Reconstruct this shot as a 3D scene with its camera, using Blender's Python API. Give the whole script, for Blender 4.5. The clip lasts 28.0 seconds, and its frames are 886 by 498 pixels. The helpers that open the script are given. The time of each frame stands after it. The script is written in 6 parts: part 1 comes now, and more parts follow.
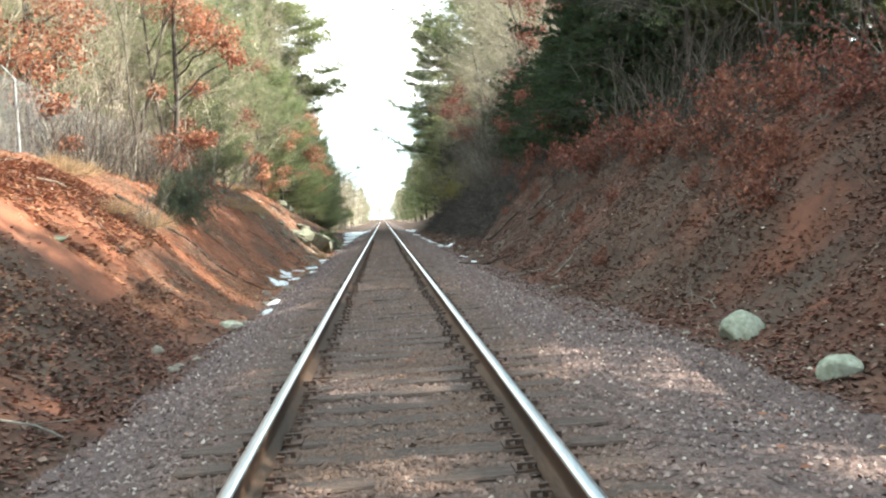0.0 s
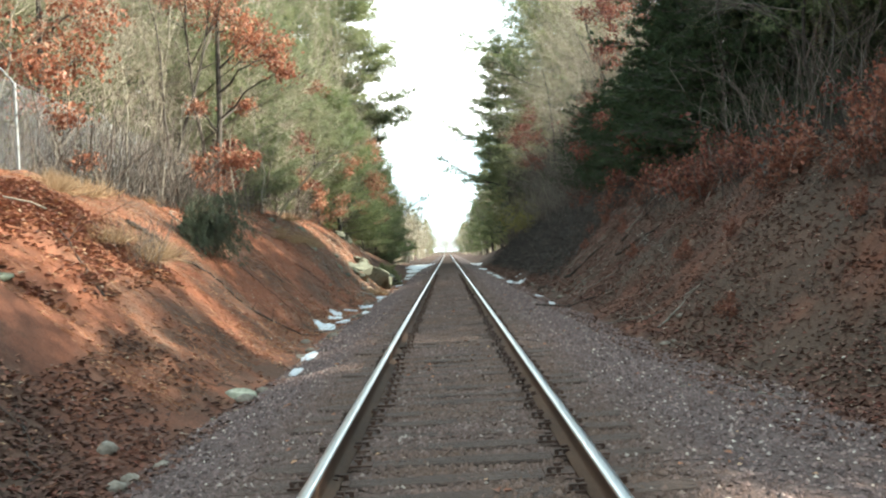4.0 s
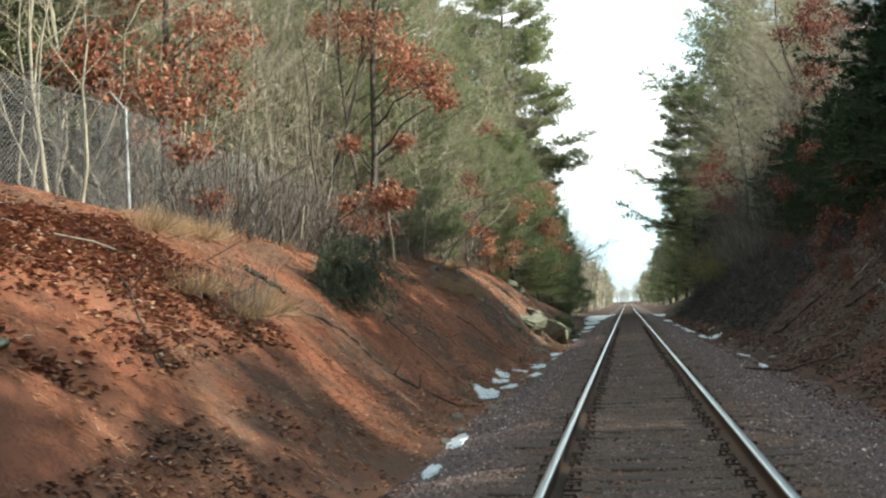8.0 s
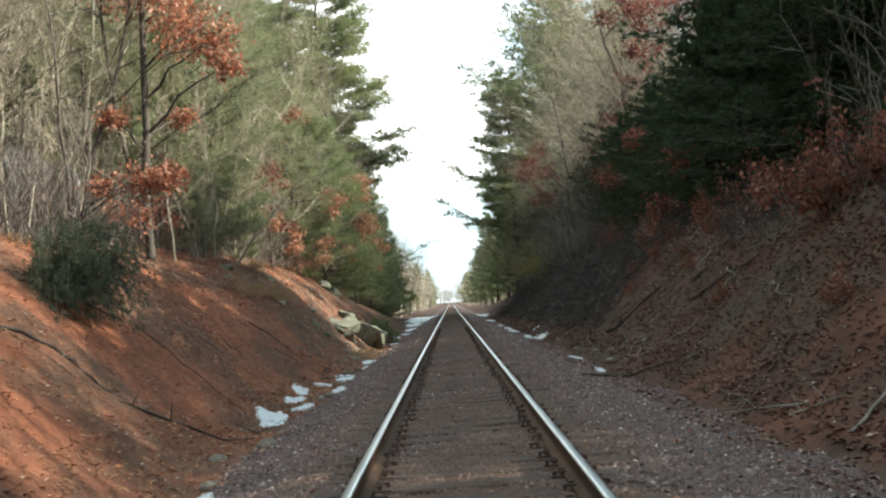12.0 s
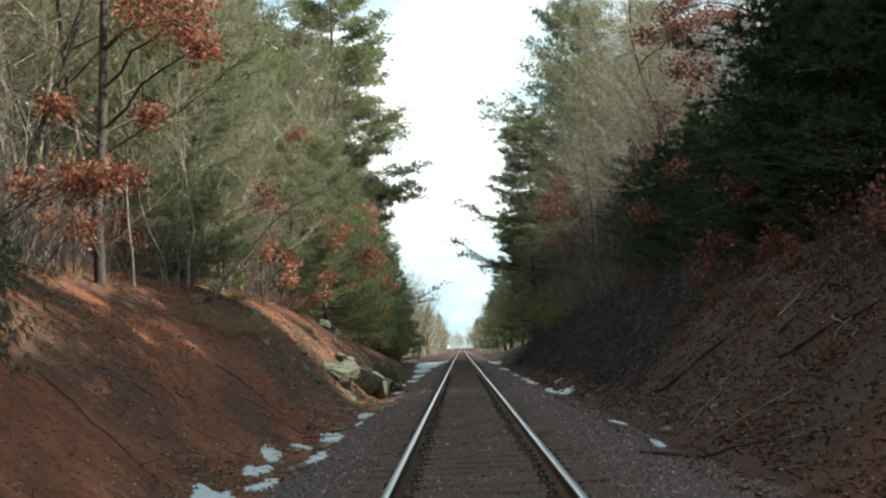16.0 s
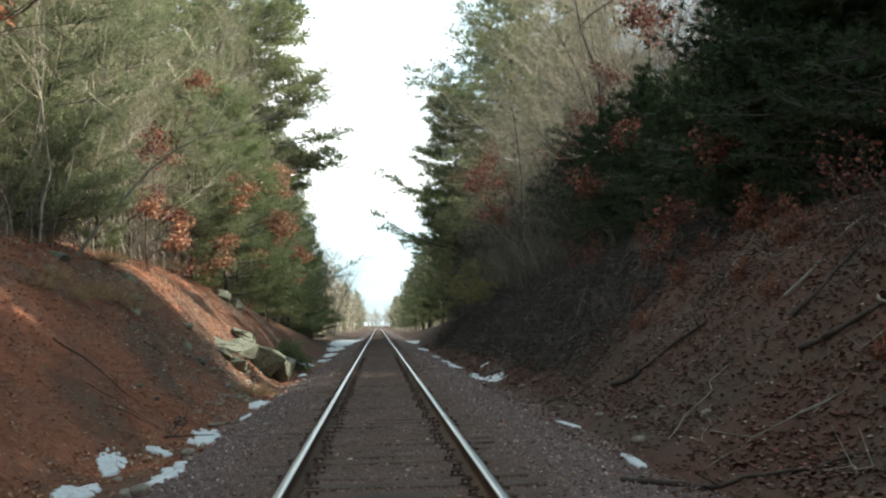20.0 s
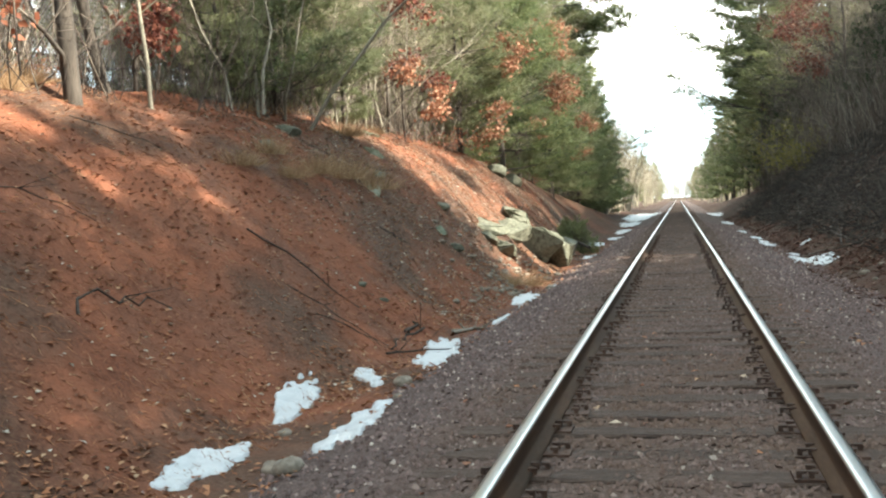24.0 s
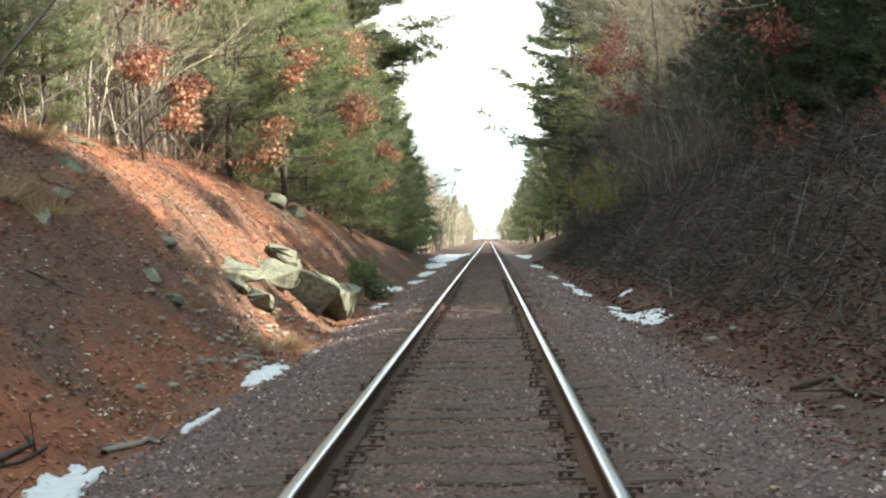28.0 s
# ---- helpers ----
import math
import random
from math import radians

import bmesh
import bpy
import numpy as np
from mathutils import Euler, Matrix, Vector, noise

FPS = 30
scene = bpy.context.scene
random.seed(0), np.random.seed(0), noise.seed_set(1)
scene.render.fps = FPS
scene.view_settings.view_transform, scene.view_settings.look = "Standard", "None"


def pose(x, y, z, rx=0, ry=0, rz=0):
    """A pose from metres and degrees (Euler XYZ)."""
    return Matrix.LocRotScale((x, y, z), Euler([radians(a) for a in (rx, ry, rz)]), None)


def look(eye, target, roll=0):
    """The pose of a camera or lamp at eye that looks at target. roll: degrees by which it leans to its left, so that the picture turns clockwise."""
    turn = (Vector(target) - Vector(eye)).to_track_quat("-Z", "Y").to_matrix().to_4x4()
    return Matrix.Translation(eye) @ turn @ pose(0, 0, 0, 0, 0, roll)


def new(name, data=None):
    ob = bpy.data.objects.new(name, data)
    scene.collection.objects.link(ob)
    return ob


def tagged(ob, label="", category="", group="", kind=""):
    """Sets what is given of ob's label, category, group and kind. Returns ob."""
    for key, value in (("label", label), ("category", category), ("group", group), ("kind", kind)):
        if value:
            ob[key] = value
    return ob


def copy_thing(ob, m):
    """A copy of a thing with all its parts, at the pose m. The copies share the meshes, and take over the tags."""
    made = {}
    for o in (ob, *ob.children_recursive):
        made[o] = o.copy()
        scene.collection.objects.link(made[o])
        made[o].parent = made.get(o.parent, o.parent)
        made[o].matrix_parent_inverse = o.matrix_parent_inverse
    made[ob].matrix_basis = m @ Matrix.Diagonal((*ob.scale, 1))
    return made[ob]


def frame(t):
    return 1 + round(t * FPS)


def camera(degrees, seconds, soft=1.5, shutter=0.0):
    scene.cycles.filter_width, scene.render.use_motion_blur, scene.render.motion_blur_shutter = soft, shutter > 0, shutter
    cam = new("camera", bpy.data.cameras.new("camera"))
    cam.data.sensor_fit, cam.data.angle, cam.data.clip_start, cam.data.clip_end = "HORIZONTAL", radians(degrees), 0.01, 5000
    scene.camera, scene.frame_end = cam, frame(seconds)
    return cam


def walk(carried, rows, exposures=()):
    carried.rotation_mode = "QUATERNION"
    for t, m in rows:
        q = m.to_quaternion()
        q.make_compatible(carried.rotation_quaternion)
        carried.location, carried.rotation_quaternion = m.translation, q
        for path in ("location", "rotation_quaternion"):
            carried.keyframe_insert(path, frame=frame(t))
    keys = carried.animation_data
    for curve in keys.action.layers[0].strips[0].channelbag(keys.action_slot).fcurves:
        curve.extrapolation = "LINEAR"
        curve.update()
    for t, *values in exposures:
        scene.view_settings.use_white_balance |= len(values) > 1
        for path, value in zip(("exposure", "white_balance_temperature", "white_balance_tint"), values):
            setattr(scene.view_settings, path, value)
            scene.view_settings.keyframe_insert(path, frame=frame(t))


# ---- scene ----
cam = camera(47.0, 28.0, soft=2.2)
PATH = [
    (0, (-0.008, 2.853, 1.124), (0.106, 4.849, 1.056), -3.7),
    (0.5, (-0.021, 3.413, 1.123), (0.041, 5.411, 1.087), -2.4),
    (1, (0.046, 3.925, 1.108), (0.073, 5.924, 1.072), -2.8),
    (1.5, (0.044, 4.434, 1.123), (0.032, 6.434, 1.095), -2.1),
    (2, (-0.011, 4.925, 1.135), (-0.019, 6.925, 1.103), -3.3),
    (2.5, (0.003, 5.433, 1.137), (-0.042, 7.433, 1.126), -2.8),
    (3, (-0.026, 5.938, 1.113), (-0.067, 7.937, 1.061), -2.9),
    (3.5, (0.029, 6.459, 1.147), (0.014, 8.459, 1.144), -2.7),
    (5.5, (-0.099, 8.306, 1.146), (-0.114, 10.306, 1.159), -4.6),
    (6, (-0.051, 8.779, 1.184), (-0.167, 10.772, 1.288), -2.3),
    (6.5, (-0.069, 9.44, 1.18), (-0.293, 11.423, 1.313), -2.6),
    (7, (-0.076, 9.85, 1.16), (-0.284, 11.832, 1.328), -3.4),
    (7.5, (-0.075, 10.252, 1.144), (-0.337, 12.227, 1.318), -2.4),
    (8, (-0.132, 10.787, 1.183), (-0.48, 12.753, 1.304), -3.2),
    (8.5, (-0.098, 11.282, 1.135), (-0.412, 13.254, 1.251), -2.9),
    (9, (-0.105, 11.695, 1.204), (-0.404, 13.671, 1.292), -1.6),
    (9.5, (-0.056, 12.128, 1.189), (-0.187, 14.119, 1.314), -2.1),
    (10, (-0.024, 12.48, 1.191), (-0.054, 14.475, 1.33), -1.3),
    (10.5, (-0.039, 12.939, 1.207), (0.049, 14.934, 1.314), -2.5),
    (11, (-0.003, 13.474, 1.188), (0.072, 15.468, 1.318), 0.0),
    (11.5, (-0.025, 13.991, 1.154), (0.022, 15.986, 1.287), -0.5),
    (12, (-0.029, 14.578, 1.119), (-0.035, 16.575, 1.223), -4.6),
    (12.5, (-0.086, 15.101, 1.108), (-0.372, 17.079, 1.19), -2.8),
    (14.5, (-0.047, 17.051, 1.177), (-0.362, 19.025, 1.249), -3.0),
    (15, (-0.075, 17.77, 1.111), (-0.195, 19.763, 1.226), -2.0),
    (15.5, (-0.151, 18.486, 1.13), (-0.086, 20.479, 1.291), -1.4),
    (16, (-0.105, 18.899, 1.133), (-0.131, 20.889, 1.326), -2.6),
    (16.5, (-0.156, 19.357, 1.153), (-0.138, 21.349, 1.334), -2.1),
    (17, (-0.158, 19.812, 1.141), (-0.139, 21.8, 1.364), -2.5),
    (17.5, (-0.179, 20.311, 1.162), (-0.18, 22.298, 1.383), -2.2),
    (18, (-0.167, 20.77, 1.136), (-0.17, 22.758, 1.361), -4.3),
    (18.5, (-0.124, 21.278, 1.121), (-0.119, 23.268, 1.327), -1.9),
    (19, (-0.142, 21.854, 1.166), (-0.071, 23.845, 1.344), -2.3),
    (19.5, (-0.097, 22.4, 1.166), (0.002, 24.386, 1.386), -0.9),
    (20, (-0.055, 22.916, 1.134), (0.074, 24.906, 1.28), -1.1),
    (20.5, (0.066, 23.461, 1.133), (0.219, 25.452, 1.246), -1.5),
    (21, (0.09, 24.026, 1.112), (0.157, 26.024, 1.143), -2.4),
    (21.5, (0.072, 24.531, 1.149), (0.074, 26.531, 1.203), -4.2),
    (22, (0.105, 24.989, 1.119), (-0.051, 26.982, 1.164), -2.3),
    (22.5, (0.07, 25.781, 1.14), (-0.257, 27.754, 1.154), -3.1),
    (24.5, (0.071, 27.538, 1.159), (-0.387, 29.482, 1.07), -2.7),
    (25, (0.031, 28.355, 1.155), (-0.333, 30.321, 1.18), -3.8),
    (25.5, (0.007, 28.948, 1.154), (-0.306, 30.923, 1.2), -3.0),
    (26, (0.016, 29.514, 1.175), (-0.224, 31.499, 1.18), -2.9),
    (26.5, (0.082, 30.141, 1.129), (-0.05, 32.137, 1.142), -1.6),
    (27, (0.129, 30.705, 1.102), (0.076, 32.704, 1.1), -3.2),
    (27.5, (0.22, 31.308, 1.107), (0.157, 33.307, 1.117), -3.2),
    (28, (0.189, 31.833, 1.139), (0.099, 33.831, 1.119), -1.3),
]
EXPOSURES = [(0, 2.43, 6600, 3), (2, 2.36, 6600, 2), (3.5, 2.13, 6550, 1), (5.5, 1.74, 6600, 2), (6, 1.62, 6600, 2), (7, 1.08, 6450, -1), (8, 1.30, 6500, 0), (9, 1.43, 6600, 2), (11, 1.27, 6550, 3), (12, 1.49, 6600, 3), (15, 1.33, 6600, 3), (16, 0.97, 6500, 2), (17, 0.66, 6400, -3), (18, 0.65, 6400, -4), (19, 1.14, 6500, 2), (20, 1.23, 6500, 2), (20.5, 1.76, 6550, 3), (21.5, 2.12, 6700, 4), (25, 2.18, 6850, 5), (26, 2.12, 6850, 5), (28, 2.12, 6850, 5)]
walk(cam, [(t, look(eye, aim, roll)) for t, eye, aim, roll in PATH], EXPOSURES)

# ---- light and sky ----
SUN_WAY = Vector((0.93, -0.10, 0.58)).normalized()
sun_data = bpy.data.lights.new("sun", "SUN")
sun_data.energy, sun_data.angle, sun_data.color = 5.0, radians(0.6), (1.0, 0.93, 0.82)
sun = new("sun", sun_data)
sun.matrix_world = look(SUN_WAY * 60, (0, 0, 0))

world = bpy.data.worlds.new("sky")
scene.world = world
world.use_nodes = True
wn, wl = world.node_tree.nodes, world.node_tree.links
wn.clear()
w_sky = wn.new("ShaderNodeTexSky")
w_sky.sky_type, w_sky.sun_disc = "NISHITA", False
w_sky.sun_elevation = math.asin(SUN_WAY.z)
w_sky.sun_rotation = math.atan2(SUN_WAY.x, SUN_WAY.y)
w_sky.air_density, w_sky.dust_density = 1.0, 2.0
w_tc = wn.new("ShaderNodeTexCoord")
w_map = wn.new("ShaderNodeMapping")
w_map.inputs["Scale"].default_value = (1.0, 1.0, 3.2)
w_noise = wn.new("ShaderNodeTexNoise")
w_noise.inputs["Scale"].default_value, w_noise.inputs["Detail"].default_value = 1.7, 6.0
w_ramp = wn.new("ShaderNodeValToRGB")
w_ramp.color_ramp.elements[0].position, w_ramp.color_ramp.elements[1].position = 0.47, 0.66
w_mix = wn.new("ShaderNodeMixRGB")
w_mix.inputs[2].default_value = (14.0, 14.2, 14.4, 1)
w_veil = wn.new("ShaderNodeMixRGB")
w_veil.inputs[0].default_value, w_veil.inputs[2].default_value = 0.75, (5.2, 7.9, 9.7, 1)
w_bg = wn.new("ShaderNodeBackground")
w_bg.inputs["Strength"].default_value = 0.066
w_out = wn.new("ShaderNodeOutputWorld")
wl.new(w_tc.outputs["Generated"], w_map.inputs["Vector"])
wl.new(w_map.outputs["Vector"], w_noise.inputs["Vector"])
wl.new(w_noise.outputs["Fac"], w_ramp.inputs["Fac"])
wl.new(w_ramp.outputs["Color"], w_mix.inputs["Fac"])
wl.new(w_sky.outputs["Color"], w_veil.inputs[1])
wl.new(w_veil.outputs["Color"], w_mix.inputs[1])
wl.new(w_mix.outputs["Color"], w_bg.inputs["Color"])
wl.new(w_bg.outputs["Background"], w_out.inputs["Surface"])


# ---- materials ----
def node_material(name):
    m = bpy.data.materials.new(name)
    m.use_nodes = True
    n = m.node_tree.nodes
    return m, n, m.node_tree.links, n["Principled BSDF"]


def ramp_node(n, stops):
    r = n.new("ShaderNodeValToRGB")
    els = r.color_ramp.elements
    while len(els) < len(stops):
        els.new(0.5)
    for e, (p, c) in zip(els, stops):
        e.position, e.color = p, (*c, 1)
    return r


def noise_node(n, l, scale, detail=4.0, rough=0.6, vec=None):
    t = n.new("ShaderNodeTexNoise")
    t.inputs["Scale"].default_value, t.inputs["Detail"].default_value, t.inputs["Roughness"].default_value = scale, detail, rough
    if vec is not None:
        l.new(vec, t.inputs["Vector"])
    return t


def surface(name, stops, scale, rough=0.85, bump=0.3, fine=40.0, metal=0.0, stretch=None, blotch=0.35):
    """Colours from a coarse noise, broken up by a fine one, with relief from the fine one."""
    m, n, l, b = node_material(name)
    tc = n.new("ShaderNodeTexCoord")
    vec = tc.outputs["Object"]
    if stretch:
        mp = n.new("ShaderNodeMapping")
        mp.inputs["Scale"].default_value = stretch
        l.new(vec, mp.inputs["Vector"])
        vec = mp.outputs["Vector"]
    a, f = noise_node(n, l, scale, vec=vec), noise_node(n, l, fine, vec=vec)
    mix = n.new("ShaderNodeMixRGB")
    mix.inputs["Fac"].default_value = blotch
    l.new(a.outputs["Fac"], mix.inputs[1])
    l.new(f.outputs["Fac"], mix.inputs[2])
    r = ramp_node(n, stops)
    l.new(mix.outputs["Color"], r.inputs["Fac"])
    l.new(r.outputs["Color"], b.inputs["Base Color"])
    b.inputs["Roughness"].default_value, b.inputs["Metallic"].default_value = rough, metal
    bp = n.new("ShaderNodeBump")
    bp.inputs["Strength"].default_value, bp.inputs["Distance"].default_value = bump, 0.02
    l.new(f.outputs["Fac"], bp.inputs["Height"])
    l.new(bp.outputs["Normal"], b.inputs["Normal"])
    return m


def islands(name, stops, rough=0.8, through_light=0.0, per_object=0.0):
    """A colour of its own for every loose piece; through_light lets leaves glow when lit from behind."""
    m, n, l, b = node_material(name)
    g = n.new("ShaderNodeNewGeometry")
    r = ramp_node(n, stops)
    fac = g.outputs["Random Per Island"]
    if per_object:
        oi = n.new("ShaderNodeObjectInfo")
        mx = n.new("ShaderNodeMixRGB")
        mx.inputs["Fac"].default_value = per_object
        l.new(fac, mx.inputs[1])
        l.new(oi.outputs["Random"], mx.inputs[2])
        fac = mx.outputs["Color"]
    l.new(fac, r.inputs["Fac"])
    l.new(r.outputs["Color"], b.inputs["Base Color"])
    b.inputs["Roughness"].default_value = rough
    b.inputs["Specular IOR Level"].default_value = 0.25
    if through_light:
        t = n.new("ShaderNodeBsdfTranslucent")
        l.new(r.outputs["Color"], t.inputs["Color"])
        ms = n.new("ShaderNodeMixShader")
        ms.inputs["Fac"].default_value = through_light
        l.new(b.outputs["BSDF"], ms.inputs[1])
        l.new(t.outputs["BSDF"], ms.inputs[2])
        l.new(ms.outputs["Shader"], n["Material Output"].inputs["Surface"])
    return m


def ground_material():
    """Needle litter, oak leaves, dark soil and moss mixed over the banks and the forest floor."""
    m, n, l, b = node_material("forest_floor")
    tc = n.new("ShaderNodeTexCoord")
    vec = tc.outputs["Object"]
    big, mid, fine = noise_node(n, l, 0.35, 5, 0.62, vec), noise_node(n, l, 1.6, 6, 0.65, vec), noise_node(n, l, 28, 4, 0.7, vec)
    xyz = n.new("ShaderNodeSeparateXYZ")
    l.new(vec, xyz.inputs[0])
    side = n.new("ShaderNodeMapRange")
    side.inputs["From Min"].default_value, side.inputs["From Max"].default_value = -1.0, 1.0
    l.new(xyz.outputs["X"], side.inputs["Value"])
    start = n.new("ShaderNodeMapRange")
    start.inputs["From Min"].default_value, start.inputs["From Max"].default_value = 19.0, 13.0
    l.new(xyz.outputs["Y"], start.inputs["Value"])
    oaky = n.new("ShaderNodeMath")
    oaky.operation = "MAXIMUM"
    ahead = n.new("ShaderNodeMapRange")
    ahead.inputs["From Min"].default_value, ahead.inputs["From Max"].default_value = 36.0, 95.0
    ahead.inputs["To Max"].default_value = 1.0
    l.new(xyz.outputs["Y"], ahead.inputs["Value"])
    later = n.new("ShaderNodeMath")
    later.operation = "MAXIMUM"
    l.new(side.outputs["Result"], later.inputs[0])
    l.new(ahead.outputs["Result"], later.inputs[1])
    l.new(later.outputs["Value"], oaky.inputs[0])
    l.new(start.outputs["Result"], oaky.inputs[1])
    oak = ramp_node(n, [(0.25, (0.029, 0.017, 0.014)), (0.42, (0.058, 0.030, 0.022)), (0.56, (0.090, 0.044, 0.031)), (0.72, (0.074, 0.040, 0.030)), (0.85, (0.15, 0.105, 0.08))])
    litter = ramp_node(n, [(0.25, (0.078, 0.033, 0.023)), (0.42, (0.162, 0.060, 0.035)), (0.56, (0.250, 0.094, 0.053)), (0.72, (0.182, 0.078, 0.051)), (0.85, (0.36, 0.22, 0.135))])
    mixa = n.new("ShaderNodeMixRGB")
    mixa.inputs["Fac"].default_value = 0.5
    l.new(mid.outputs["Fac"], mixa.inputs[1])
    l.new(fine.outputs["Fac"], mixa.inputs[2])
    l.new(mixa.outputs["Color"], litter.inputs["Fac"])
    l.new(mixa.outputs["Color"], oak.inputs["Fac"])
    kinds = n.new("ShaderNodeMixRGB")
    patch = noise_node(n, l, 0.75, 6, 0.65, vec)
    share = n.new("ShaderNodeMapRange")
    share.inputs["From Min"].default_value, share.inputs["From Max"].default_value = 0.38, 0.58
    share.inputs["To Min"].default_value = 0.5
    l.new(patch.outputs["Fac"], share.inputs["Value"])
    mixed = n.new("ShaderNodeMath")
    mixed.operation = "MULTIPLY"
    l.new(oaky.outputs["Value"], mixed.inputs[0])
    # from y 23 to 31 the darker litter takes over, painting in deeper canopy shade
    deeper_shade = n.new("ShaderNodeMapRange")
    deeper_shade.inputs["From Min"].default_value, deeper_shade.inputs["From Max"].default_value = 23.0, 31.0
    l.new(xyz.outputs["Y"], deeper_shade.inputs["Value"])
    dark_share = n.new("ShaderNodeMath")
    dark_share.operation = "MAXIMUM"
    l.new(share.outputs["Result"], dark_share.inputs[0])
    l.new(deeper_shade.outputs["Result"], dark_share.inputs[1])
    l.new(dark_share.outputs["Value"], mixed.inputs[1])
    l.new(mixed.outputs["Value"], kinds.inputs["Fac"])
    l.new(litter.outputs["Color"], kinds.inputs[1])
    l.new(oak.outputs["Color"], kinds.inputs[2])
    soil = ramp_node(n, [(0.3, (0.035, 0.024, 0.018)), (0.55, (0.075, 0.055, 0.042)), (0.75, (0.12, 0.11, 0.075))])
    l.new(fine.outputs["Fac"], soil.inputs["Fac"])
    where = ramp_node(n, [(0.44, (1, 1, 1)), (0.57, (0, 0, 0))])
    l.new(big.outputs["Fac"], where.inputs["Fac"])
    keep = n.new("ShaderNodeMath")
    keep.operation = "MULTIPLY"
    keep.inputs[1].default_value = 0.75
    l.new(where.outputs["Color"], keep.inputs[0])
    both = n.new("ShaderNodeMixRGB")
    l.new(keep.outputs["Value"], both.inputs["Fac"])
    l.new(kinds.outputs["Color"], both.inputs[1])
    l.new(soil.outputs["Color"], both.inputs[2])
    mould_at = noise_node(n, l, 1.15, 6, 0.66, vec)
    mould_share = ramp_node(n, [(0.47, (0, 0, 0)), (0.60, (1, 1, 1))])
    l.new(mould_at.outputs["Fac"], mould_share.inputs["Fac"])
    along = n.new("ShaderNodeMapRange")
    along.inputs["From Min"].default_value, along.inputs["From Max"].default_value = 31.0, 39.0
    along.inputs["To Max"].default_value = 0.42
    l.new(xyz.outputs["Y"], along.inputs["Value"])
    mould_mix = n.new("ShaderNodeMath")
    mould_mix.operation = "MULTIPLY"
    l.new(mould_share.outputs["Color"], mould_mix.inputs[0])
    l.new(along.outputs["Result"], mould_mix.inputs[1])
    mould = ramp_node(n, [(0.3, (0.050, 0.034, 0.028)), (0.5, (0.115, 0.078, 0.062)), (0.7, (0.20, 0.155, 0.125))])
    l.new(fine.outputs["Fac"], mould.inputs["Fac"])
    leafy = n.new("ShaderNodeMixRGB")
    l.new(mould_mix.outputs["Value"], leafy.inputs["Fac"])
    l.new(both.outputs["Color"], leafy.inputs[1])
    l.new(mould.outputs["Color"], leafy.inputs[2])
    l.new(leafy.outputs["Color"], b.inputs["Base Color"])
    b.inputs["Roughness"].default_value = 0.95
    b.inputs["Specular IOR Level"].default_value = 0.15
    bp = n.new("ShaderNodeBump")
    bp.inputs["Strength"].default_value, bp.inputs["Distance"].default_value = 0.8, 0.05
    l.new(mixa.outputs["Color"], bp.inputs["Height"])
    l.new(bp.outputs["Normal"], b.inputs["Normal"])
    return m


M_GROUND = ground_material()
